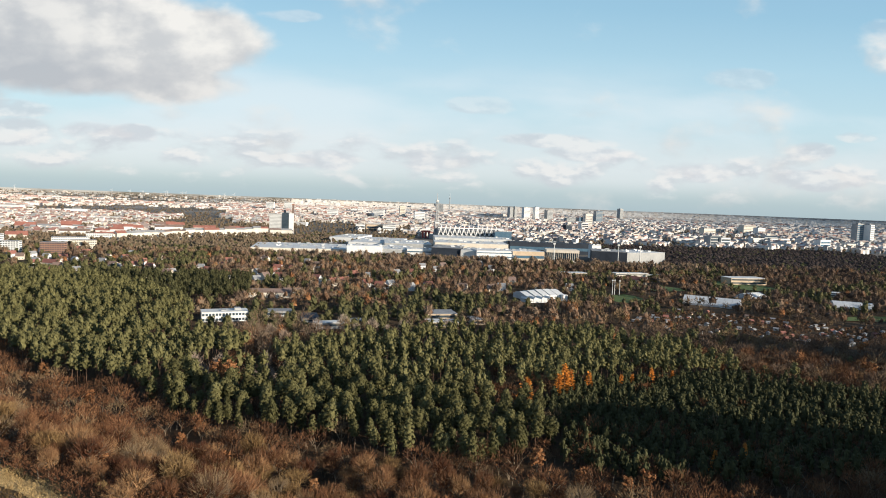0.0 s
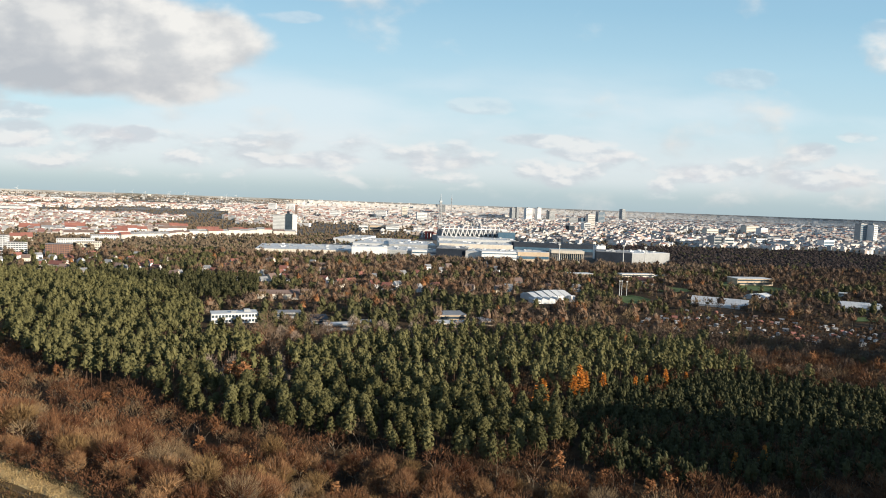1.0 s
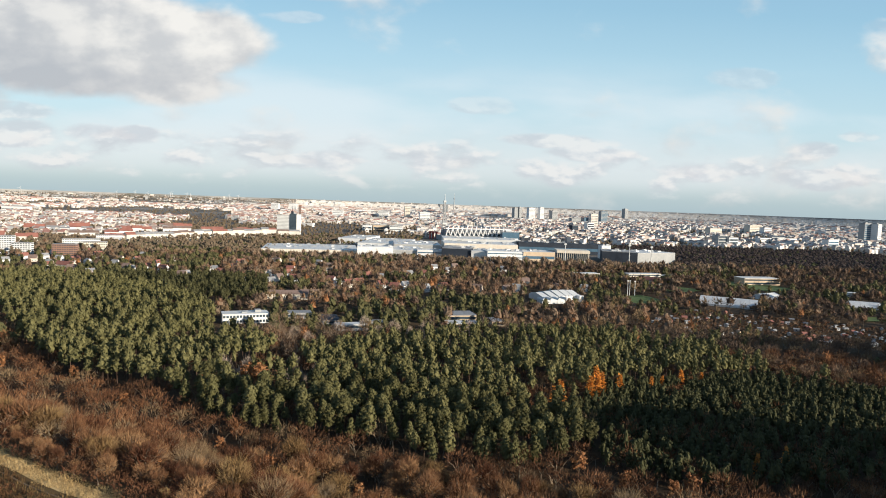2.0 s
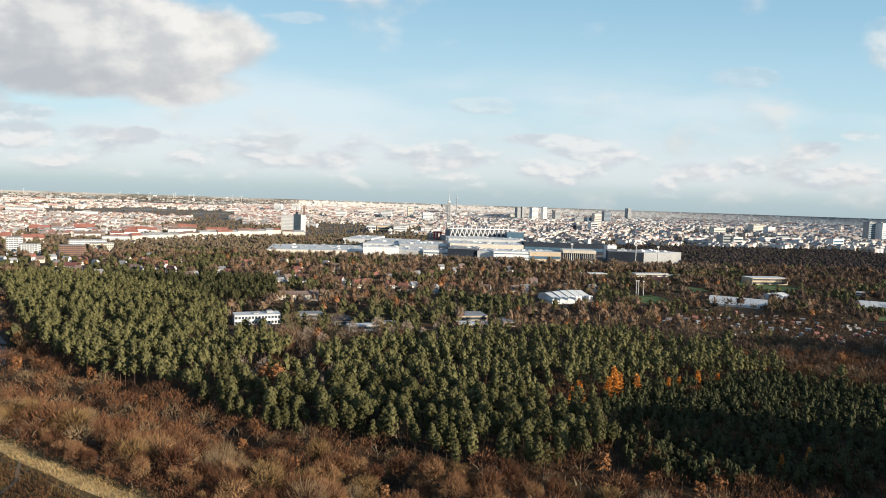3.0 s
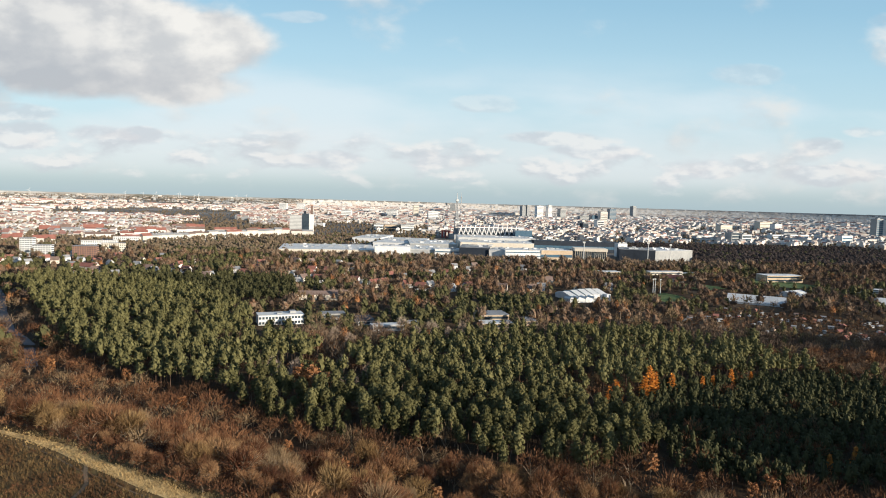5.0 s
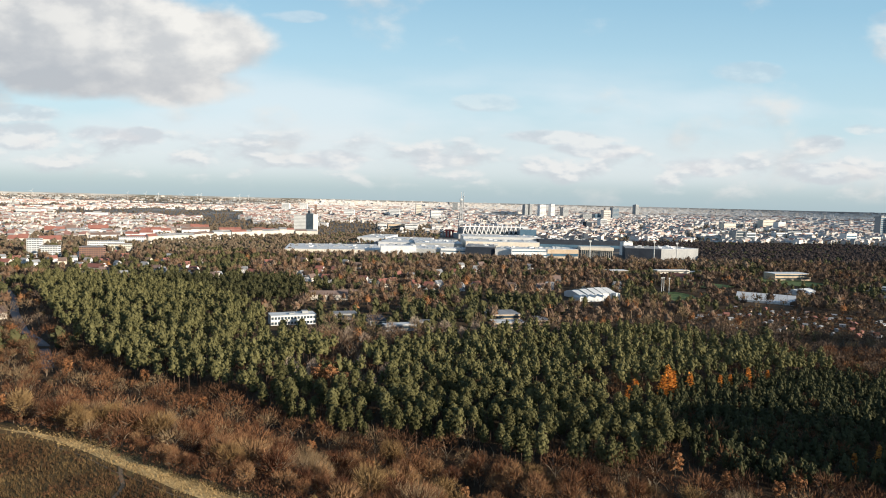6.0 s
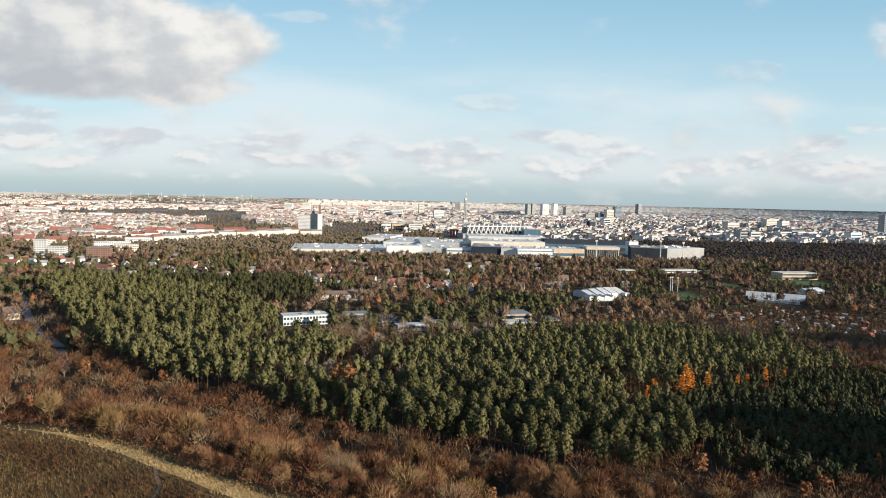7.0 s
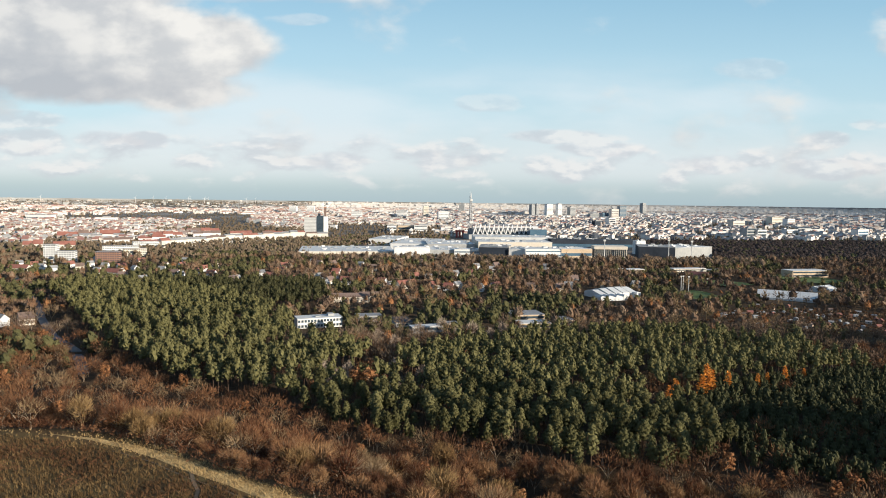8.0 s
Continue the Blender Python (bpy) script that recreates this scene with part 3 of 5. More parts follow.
def near_line(points, x, y, width):
    close = np.full(np.shape(x), 1e9)
    for (x0, y0), (x1, y1) in zip(points, points[1:]):
        dx, dy = x1 - x0, y1 - y0
        f = np.clip(((x - x0) * dx + (y - y0) * dy) / (dx * dx + dy * dy), 0, 1)
        close = np.minimum(close, np.hypot(x - x0 - f * dx, y - y0 - f * dy))
    return close < width


def in_view(x, y, margin=70.0):
    return (np.abs(x + 40) < 0.76 * y + margin + 40) & (y > 60)


ROAD = [(-661, 904), (-570, 777), (-506, 692), (-465, 639), (-419, 567), (-369, 499), (-324, 450), (-287, 392)]
PINES_WEST = [(-332, 484), (-262, 397), (-206, 350), (-150, 330), (-123, 395), (-117, 412), (-193, 527), (-235, 599), (-291, 669), (-358, 730), (-457, 762), (-506, 766), (-488, 692), (-406, 586)]
PINES_BACK = [(-425, 752), (-331, 789), (-224, 808), (-180, 640), (-228, 593), (-298, 664)]
PINES_MIDDLE = [(-149, 324), (-121, 294), (-89, 280), (-46, 272), (-26, 259), (17, 255), (44, 262), (92, 246), (142, 248), (189, 266), (316, 333), (270, 371), (201, 412), (186, 472), (107, 518), (39, 518), (-42, 474), (-96, 424), (-108, 374)]
PLANTATION = [(48, 258), (92, 242), (142, 245), (193, 265), (320, 333), (270, 371), (201, 410), (140, 400), (79, 378), (57, 338)]
CLEARING = [(-198, 545), (-156, 562), (-122, 455), (-176, 455)]
GLADE = [(17, 340), (53, 331), (72, 376), (55, 397), (26, 382)]
FIELDS = [[(205, 804), (224, 754), (273, 783), (250, 832)], [(287, 917), (311, 868), (363, 899), (336, 948)], [(416, 1020), (461, 915), (526, 947), (491, 1041)], [(440, 676), (456, 706), (516, 718), (510, 684)]]
ALLOTMENTS = [(175, 614), (276, 553), (383, 546), (467, 615), (363, 670), (314, 703), (274, 716), (225, 673)]
FAIR = [(-330, 1190), (-100, 1215), (60, 1200), (300, 1190), (480, 1240), (520, 1600), (420, 1650), (300, 2050), (-40, 2050), (-60, 1600), (-260, 1560), (-330, 1300)]
BUILT = []      # (x, y, radius) kept free of trees; filled by the buildings

# ---- buildings ----


def box(bm, x0, x1, y0, y1, z0, z1):
    v = [bm.verts.new(p) for p in ((x0, y0, z0), (x1, y0, z0), (x1, y1, z0), (x0, y1, z0), (x0, y0, z1), (x1, y0, z1), (x1, y1, z1), (x0, y1, z1))]
    for f in ((0, 3, 2, 1), (4, 5, 6, 7), (0, 1, 5, 4), (1, 2, 6, 5), (2, 3, 7, 6), (3, 0, 4, 7)):
        bm.faces.new([v[i] for i in f])
    return bm


def slab(x0, x1, y0, y1, z0, z1):
    return box(bmesh.new(), x0, x1, y0, y1, z0, z1)


def prism(outline, x0, x1, along="x"):
    """A solid with the given outline (a, z), drawn out along x or y."""
    bm = bmesh.new()
    put = (lambda a, z, e: (e, a, z)) if along == "x" else (lambda a, z, e: (a, e, z))
    lo = [bm.verts.new(put(a, z, x0)) for a, z in outline]
    hi = [bm.verts.new(put(a, z, x1)) for a, z in outline]
    k = len(outline)
    for i in range(k):
        bm.faces.new((lo[i], lo[(i + 1) % k], hi[(i + 1) % k], hi[i]))
    bm.faces.new(lo[::-1])
    bm.faces.new(hi)
    bmesh.ops.recalc_face_normals(bm, faces=bm.faces)
    return bm


def place(thing, x, y, turn=0.0, z=None, clear=0.0):
    thing.matrix_world = pose(x, y, float(land(x, y)) if z is None else z, 0, 0, turn)
    if clear:
        way = math.hypot(x - CENTRE[0], y - CENTRE[1])
        for k in (0.0, 0.8):
            BUILT.append((x - (x - CENTRE[0]) / way * clear * k, y - (y - CENTRE[1]) / way * clear * k, clear * (1 - 0.12 * k)))
    return thing


def flat_block(name, label, category, w, d, h, wall_mat, roof_mat=None, storeys=4, glass=None, columns=0, group="", sides=True, lift=0.0, band=0.42):
    """A flat-roofed block with its windows: single ones where columns is given, else one band a storey and face. w runs along x, d along y, the front looks to -y."""
    thing = tagged(new(name), label, category, group)
    roof_mat, glass = roof_mat or FELT, glass or GLASS
    part("wall", slab(-w / 2, w / 2, -d / 2, d / 2, -1 + lift, h), thing, mat=wall_mat)
    roof = part("roof", slab(-w / 2 - 0.25, w / 2 + 0.25, -d / 2 - 0.25, d / 2 + 0.25, h + 0.004, h + 0.5), thing, mat=roof_mat)
    if storeys:
        step = (h - lift) / storeys
        if columns:
            pane = bpy.data.meshes.new("window")
            bm = slab(-0.36 * w / columns, 0.36 * w / columns, -0.09, 0.06, 0, step * 0.5)
            bm.to_mesh(pane)
            bm.free()
            pane.materials.append(glass)
            for s in range(storeys):
                for c in range(columns):
                    part("window", pane, thing, at=(-w / 2 + (c + 0.5) * w / columns, -d / 2, lift + step * (s + 0.3)))
        else:
            for s in range(storeys):
                z0 = lift + step * (s + 0.34)
                part("window_band", slab(-w / 2 + 0.6, w / 2 - 0.6, -d / 2 - 0.06, -d / 2 + 0.05, z0, z0 + step * band), thing, mat=glass)
        if sides:
            for s in range(storeys):
                z0 = lift + step * (s + 0.34)
                part("window_band", slab(w / 2 - 0.05, w / 2 + 0.06, -d / 2 + 0.8, d / 2 - 0.8, z0, z0 + step * 0.4), thing, mat=glass)
    return thing, roof


def gabled(name, label, category, w, d, h, rise, wall_mat, roof_mat, group="", windows=3, chimney=True):
    """A house with a pitched roof, ridge along x, windows and a chimney."""
    thing = tagged(new(name), label, category, group)
    bm = prism([(-d / 2, -1), (d / 2, -1), (d / 2, h), (0, h + rise), (-d / 2, h)], -w / 2, w / 2)
    part("wall", bm, thing, mat=wall_mat)
    e = 0.5
    s = rise / (d / 2)
    outline = [(-d / 2 - e, h - e * s + 0.02), (0, h + rise + 0.02), (d / 2 + e, h - e * s + 0.02), (d / 2 + e, h - e * s + 0.3), (0, h + rise + 0.32), (-d / 2 - e, h - e * s + 0.3)]
    roof = part("roof", prism(outline, -w / 2 - 0.4, w / 2 + 0.4), thing, mat=roof_mat)
    if chimney:
        part("chimney", slab(w * 0.18, w * 0.18 + 0.8, 0.3, 1.0, h + rise * 0.5, h + rise + 1.0), roof, mat=BRICK)
    pane = bpy.data.meshes.new("window")
    bm = slab(-0.5, 0.5, -0.07, 0.05, 0, 1.3)
    bm.to_mesh(pane)
    bm.free()
    pane.materials.append(GLASS)
    for lv in range(min(4, max(1, int(h // 2.9)))):
        for i in range(windows):
            part("window", pane, thing, at=(-w / 2 + (i + 0.5) * w / windows, -d / 2, 0.9 + 2.8 * lv))
    return thing


# the two-storey white block in the woods
b, roof = flat_block("white_office_block", "white two-storey flat-roofed block with window rows among trees", "building", 37, 16, 8.2, WHITE, PALE_ROOF, 2, columns=14)
part("roof_housing", slab(8, 13, -2, 4, 8.5, 10.6), roof, mat=GREY)
part("roof_housing", slab(-3, 1, -4, 0, 8.5, 9.6), roof, mat=GREY)
place(b, -176, 549, 22, clear=24)
for x, y, w, d, h, turn, mat in ((-137, 578, 22, 14, 4.5, 15, FELT), (-107, 563, 14, 26, 4.0, 15, DARK_CLAD), (-85, 534, 26, 10, 4.2, 20, PALE_ROOF), (-68, 555, 18, 10, 4.0, 10, FELT)):
    place(flat_block("school_annexe", "low single-storey annexe with a flat grey roof", "building", w, d, h, GREY, mat, 1, group="low annexes")[0], x, y, turn, clear=max(w, d) * 0.36)
for x, y, w, d, h, turn, mat in ((6, 612, 30, 24, 5.0, 12, FELT), (8, 572, 28, 16, 4.6, 8, PALE_ROOF), (40, 595, 12, 20, 4.2, 12, FELT)):
    place(flat_block("school_wing", "low flat-roofed school wing with a grey roof", "building", w, d, h, OCHRE, mat, 1, group="school wings")[0], x, y, turn, clear=max(w, d) * 0.45)
for x, y, w in ((-170, 686, 44), (-150, 702, 20)):
    place(gabled("long_house", "long pale house with a brown pitched roof", "building", w, 11, 5.5, 3.2, CREAM, BROWN_TILE, windows=8), x, y, 8, clear=w * 0.5)

# the sports hall with its pale folded roof
hall = tagged(new("sports_hall"), "sports hall with a pale, low-pitched metal roof in bays", "building")
for i in range(5):
    w0, w1 = -32 + i * 12.8, -32 + (i + 1) * 12.8
    top = (11.0, 12.4, 13.4, 13.8, 13.4)[i]
    outline = [(-18, -1), (24, -1), (24, top * 0.62), (17, top * 0.86), (5, top), (-18, top * 0.6)]
    part("roof_bay", prism(outline, w0, w1 - 1.6), hall, mat=PALE_ROOF)
    part("rib", prism([(a, z - (0.7 if z > 0 else 0)) for a, z in outline], w1 - 1.6, w1), hall, mat=FELT)
part("gable_wall", prism([(-17.5, -1), (23.5, -1), (23.5, 8), (5, 12.6), (-17.5, 7.4)], 32.05, 32.8), hall, mat=WHITE)
for i in range(4):
    x0 = -44 + i * 13
    part("saw_roof", prism([(x0, -1), (x0 + 12.4, -1), (x0 + 12.4, 5.2), (x0 + 2, 8.2), (x0, 6.0)], -34, -18.5, "y"), hall, mat=MEMBRANE if i % 2 else PALE_ROOF)
part("stair_tower", slab(24, 31, -26, -18.6, -1, 9), hall, mat=WHITE)
place(hall, 129, 768, 22, clear=40)
hall.scale = (0.8, 0.8, 0.85)


def tent_hall(name, label, w, d, h, mat):
    thing = tagged(new(name), label, "tent hall", "tent halls")
    n_bays = max(3, int(w // 9))
    for i in range(n_bays):
        x0, x1 = -w / 2 + i * w / n_bays, -w / 2 + (i + 1) * w / n_bays
        outline = [(-d / 2, -1), (d / 2, -1), (d / 2, h * 0.24), (d * 0.28, h * 0.72), (0, h), (-d * 0.28, h * 0.72), (-d / 2, h * 0.24)]
        part("bay", prism(outline, x0 + 0.1, x1 - 0.1), thing, mat=mat)
    part("gable", slab(w / 2 - 0.05, w / 2 + 0.2, -d / 2 + 0.5, d / 2 - 0.5, -1, h * 0.24), thing, mat=WHITE)
    return thing


place(tent_hall("tent_hall", "long white membrane tent hall over tennis courts", 63, 34, 9.5, MEMBRANE), 336, 768, -28, clear=32)
place(tent_hall("tent_hall", "grey membrane tent hall with a pitched roof", 36, 26, 7.5, PALE_ROOF), 420, 842, 30, clear=28)
place(tent_hall("tent_hall", "white rounded membrane hall over a sports court", 44, 28, 7.5, MEMBRANE), 518, 786, -20, clear=26)

# trade fair halls
FAIR_HALLS = [
    # label, x, y of the middle of the front, w, d, h, turn, wall, roof, storeys
    ("very long low pale hall with a light roof", -252, 1257, 184, 150, 12, 9, CREAM, PALE_ROOF, 0),
    ("white hall with a flat white roof", -127, 1250, 68, 40, 21, 6, WHITE, WHITE, 0),
    ("grey and white hall with a roof full of plant", -66, 1262, 60, 110, 16, 6, GREY, PALE_ROOF, 0),
    ("white hall with blue window bands", -21, 1258, 50, 34, 18, 2, WHITE, WHITE, 2),
    ("dark clad hall with a flat grey roof", 29, 1245, 57, 90, 23.5, -6, DARK_CLAD, FELT, 0),
    ("pale blue hall end between dark and white halls", 72, 1236, 31, 60, 21, -10, PALE_ROOF, PALE_ROOF, 0),
    ("white hall with rows of blue window bands", 121, 1228, 70, 60, 22, 8, WHITE, PALE_ROOF, 3),
    ("low brown hall beside the columned hall", 191, 1268, 65, 50, 20.5, 8, OCHRE, PALE_ROOF, 1),
    # one hall as two boxes: the shaded left side is coloured dark
    ("grey hall's shaded side coloured dark blue, with a pale roof edge", 362, 1310, 70, 80, 23, -12, DARK_CLAD, FELT, 0),
    ("grey clad exhibition hall with a pale roof edge", 446, 1335, 108, 80, 22, 28, GREY, PALE_ROOF, 0),
    ("long dark blue hall with a flat roof", 284, 1520, 197, 60, 25, 0, DARK_CLAD, DARK_CLAD, 1),
    ("large hall with a long pale grey roof", 103, 1560, 186, 100, 26, 2, PALE_ROOF, PALE_ROOF, 0),
    ("wide low hall with a cream edge and grey roof", 89, 1410, 160, 90, 23.5, 2, CREAM, PALE_ROOF, 0),
    ("low pale hall with a light roof", -217, 1620, 69, 170, 14, -8, WHITE, PALE_ROOF, 0),
    ("low white hall behind the long roof", -134, 1470, 104, 210, 14, -6, WHITE, PALE_ROOF, 0),
    ("low grey hall with roof lights", -49, 1420, 103, 140, 17, 4, GREY, PALE_ROOF, 0),
    ("glazed office block beside the congress centre", 215, 1916, 51, 30, 30, 8, BLUE_GLASS, FELT, 3),
    ("small white hall at the fair's edge", 364, 1420, 21, 20, 28.5, 8, WHITE, PALE_ROOF, 0),
]
for label, x, y, w, d, h, turn, wall, roof_mat, storeys in FAIR_HALLS:
    thing, roof = flat_block("fair_hall", label, "exhibition hall", w, d, h, wall, roof_mat, storeys, BLUE_GLASS, group="fair halls", band=0.26)
    for i in range(int(w // 9 + d // 14)):
        rx, ry = rng.uniform(-w * 0.45, w * 0.45), rng.uniform(-d * 0.3, d * 0.4)
        part("roof_unit", slab(rx, rx + rng.uniform(3, 9), ry, ry + rng.uniform(3, 6), h + 0.5, h + rng.uniform(1.6, 3.2)), roof, mat=(STEEL, WHITE, GREY)[i % 3])
    place(thing, x - math.sin(radians(turn)) * d / 2, y + math.cos(radians(turn)) * d / 2, turn)

pavilion = tagged(new("columned_hall"), "glazed exhibition hall with pale columns and a cream flat roof", "building")
part("plinth", slab(-31, 31, -20, 20, -1, 5), pavilion, mat=CREAM)
part("glazing", slab(-29.5, 29.5, -18.5, 18.5, 5, 18), pavilion, mat=GLASS)
part("roof", slab(-32, 32, -21, 21, 18.004, 23), pavilion, mat=CREAM)
for i in range(17):
    part("column", slab(-30.6 + i * 3.8, -30.0 + i * 3.8, -20.1, -19.3, 4.99, 18.01), pavilion, mat=CREAM)
for i in range(10):
    part("column", slab(30.2, 31.0, -17.6 + i * 3.8, -17.0 + i * 3.8, 4.99, 18.01), pavilion, mat=CREAM)
place(pavilion, 260, 1289, -4)
pavilion.scale = (1.0, 1.0, 1.12)

# the congress centre with its outer roof trusses
centre = tagged(new("congress_centre"), "long silver congress centre with white roof trusses outside", "building")
part("podium", slab(-150, 150, -45, 45, -1, 14), centre, mat=GREY)
part("body", prism([(-38, 14), (38, 14), (34, 27), (22, 33), (-22, 33), (-34, 27)], -132, 132), centre, mat=FELT)
part("end_block", prism([(-42, 14), (42, 14), (38, 30), (24, 38), (-24, 38), (-38, 30)], 132.05, 158), centre, mat=PALE_ROOF)
part("glazing", slab(-130, 130, -38.5, -37, 16, 22), centre, mat=GLASS)


def tube(bm, a, c, radius, sides=6):
    m = Matrix.Translation((a + c) / 2) @ (c - a).to_track_quat("Z", "Y").to_matrix().to_4x4()
    bmesh.ops.create_cone(bm, cap_ends=True, segments=sides, radius1=radius, radius2=radius, depth=(c - a).length, matrix=m)


for i in range(13):
    x = -122 + i * 20
    bm = bmesh.new()
    tube(bm, Vector((x - 9, -43, 15)), Vector((x + 1, -38, 36)), 1.9)
    tube(bm, Vector((x + 1, -38, 36)), Vector((x + 9, -20, 42)), 1.9)
    tube(bm, Vector((x + 9, -43, 15)), Vector((x + 1, -38, 36)), 1.5)
    tube(bm, Vector((x + 9, -20, 42)), Vector((x + 9, 24, 40)), 1.7)
    part("truss", bm, centre, mat=WHITE)
part("roof_beam", slab(-132, 132, -39.5, -37, 35, 37.4), centre, mat=WHITE)
place(centre, 108, 1970, 14)
centre.scale = (0.72, 0.72, 0.98)

red_frame = tagged(new("red_steel_gate"), "red painted steel gate building beside the radio tower", "building")
for x0 in (-17, -5, 7):
    part("pier", slab(x0, x0 + 6, -6, 6, -1, 24), red_frame, mat=RED_STEEL)
part("lintel", slab(-19, 15, -7, 7, 24.01, 30), red_frame, mat=RED_STEEL)
place(red_frame, -12, 1990, 10)
red_frame.scale = (0.8, 0.8, 0.75)

# the lattice radio tower
tower = tagged(new("radio_tower"), "tall tapered steel lattice radio tower with a lookout and mast", "tower")
for sx, sy in ((1, 1), (1, -1), (-1, 1), (-1, -1)):
    bm = bmesh.new()
    pts = [(11, 0), (6.5, 30), (4.2, 60), (2.6, 100), (2.2, 126)]
    for (r0, z0), (r1, z1) in zip(pts, pts[1:]):
        a, c = Vector((sx * r0, sy * r0, z0)), Vector((sx * r1, sy * r1, z1))
        m = Matrix.Translation((a + c) / 2) @ (c - a).to_track_quat("Z", "Y").to_matrix().to_4x4()
        bmesh.ops.create_cone(bm, cap_ends=True, segments=4, radius1=1.1, radius2=0.9, depth=(c - a).length, matrix=m)
    part("leg", bm, tower, mat=STEEL)
for i in range(22):
    z0 = 4 + i * 5.6
    r0 = float(np.interp(z0, [0, 30, 60, 100, 126], [11, 6.5, 4.2, 2.6, 2.2]))
    bm = bmesh.new()
    for s0, s1 in (((1, 1), (-1, 1)), ((-1, 1), (-1, -1)), ((-1, -1), (1, -1)), ((1, -1), (1, 1))):
        a, c = Vector((s0[0] * r0, s0[1] * r0, z0)), Vector((s1[0] * r0, s1[1] * r0, z0 + 5.6))
        m = Matrix.Translation((a + c) / 2) @ (c - a).to_track_quat("Z", "Y").to_matrix().to_4x4()
        bmesh.ops.create_cone(bm, cap_ends=False, segments=4, radius1=0.5, radius2=0.5, depth=(c - a).length, matrix=m)
    part("brace", bm, tower, mat=STEEL)
part("restaurant", prism([(-7, 50), (7, 50), (8, 52), (8, 56), (-8, 56), (-8, 52)], -7, 7), tower, mat=PALE_ROOF)
part("lookout", prism([(-4, 121), (4, 121), (5, 123), (5, 127), (-5, 127), (-5, 123)], -4, 4), tower, mat=PALE_ROOF)
bm = bmesh.new()
bmesh.ops.create_cone(bm, cap_ends=True, segments=8, radius1=1.2, radius2=0.7, depth=22, matrix=Matrix.Translation((0, 0, 138)))
part("mast", bm, tower, mat=STEEL)
place(tower, 18, 1951, 12)
tower.scale = (0.92, 0.92, 0.92)

# the broadcasting tower block
rbb, roof = flat_block("broadcasting_tower_block", "tall pale tower block with dark blue glazing between white slabs", "building", 36, 18, 58, PALE_ROOF, GREY, 14, GREY, sides=False)
part("glazed_block", slab(18.05, 38, -10, 10, -1, 63), rbb, mat=GLASS)
part("end_wall", slab(38.05, 50, -8, 10, -1, 61), rbb, mat=WHITE)
part("lift_tower", slab(21, 28, 2, 9, 63.01, 70), rbb, mat=DARK_CLAD)
part("antenna", slab(23.4, 24.6, 5, 6.2, 70, 84), rbb, mat=DARK_CLAD)
place(rbb, -456, 1935, 6)

stack = tagged(new("brick_chimney"), "tall square brown brick chimney behind the broadcasting tower", "chimney")
part("shaft", prism([(-4.2, -1), (4.2, -1), (3.4, 70), (-3.4, 70)], -3.6, 3.6), stack, mat=BROWN_TILE)
part("cap", slab(-4.2, 4.2, -4.2, 4.2, 70.01, 73), stack, mat=BRICK)
place(stack, -451, 2150, 12)
stack.scale = (1.0, 1.0, 1.2)

# apartment towers and the brick block at the wood's edge
BLOCKS = [
    # x, y, w, d, h, turn, wall, what
    (-721, 1092, 19, 16, 31, 10, WHITE, "slim white apartment tower"), (-697, 1094, 28, 14, 20, 10, WHITE, "white apartment block, five storeys"),
    (-626, 1092, 36, 16, 20, 12, BRICK, "red-brown brick apartment block"), (-676, 1236, 62, 14, 19, 30, WHITE, "long white apartment block"),
    (-640, 1215, 40, 14, 16, 30, CREAM, "cream apartment block"), (-694, 1380, 50, 14, 18, 30, WHITE, "white apartment block on the wood's edge"),
]
for x, y, w, d, h, turn, mat, label in BLOCKS:
    st = max(3, int(h / 3))
    place(flat_block("apartment_block", label + " with rows of windows", "building", w, d, h, mat, FELT, st, columns=max(5, int(w / 3.6)), group="apartment blocks")[0], x, y, turn, clear=max(w, d) * 0.7)

# the long terraces of white blocks, and older blocks with great red roofs
TERRACES = [
    # x, y, w, h, rise, turn, wall, roof
    (-700, 1420, 60, 16, 5, 66, TERRACE_CREAM, RED_TILE), (-669, 1462, 70, 16, 5, 60, TERRACE_CREAM, RED_TILE), (-648, 1530, 70, 16, 5, 66, TERRACE_CREAM, FELT),
    (-626, 1604, 80, 16, 4, 66, TERRACE_CREAM, BROWN_TILE), (-598, 1660, 60, 17, 4, 60, TERRACE_CREAM, FELT), (-560, 1705, 66, 18, 5, 50, TERRACE_CREAM, RED_TILE),
    (-520, 1745, 60, 18, 5, 40, TERRACE_CREAM, FELT), (-475, 1790, 64, 20, 5, 34, TERRACE_CREAM, FELT), (-415, 1815, 60, 19, 5, 20, TERRACE_CREAM, BROWN_TILE),
    (-853, 1360, 40, 12, 8, 30, TERRACE_CREAM, RED_TILE), (-905, 1340, 36, 12, 8, 20, TERRACE_CREAM, RED_TILE), (-1003, 1660, 70, 14, 11, 24, TOWN_OCHRE, RED_TILE),
    (-985, 1810, 50, 13, 9, 30, TOWN_OCHRE, RED_TILE), (-790, 2000, 80, 13, 8, 30, TOWN_OCHRE, RED_TILE), (-924, 1650, 100, 16, 3, 26, TOWN_WHITE, FELT),
    (-760, 1560, 60, 16, 5, 26, TOWN_WHITE, RED_TILE), (-810, 1500, 60, 16, 5, 26, TOWN_WHITE, RED_TILE), (-640, 1860, 60, 13, 6, 26, TERRACE_CREAM, RED_TILE),
    (-560, 1930, 60, 13, 6, 24, TERRACE_CREAM, RED_TILE), (-700, 1760, 70, 17, 6, 26, TOWN_WHITE, BROWN_TILE), (-780, 1700, 70, 17, 6, 26, TOWN_WHITE, RED_TILE),
]
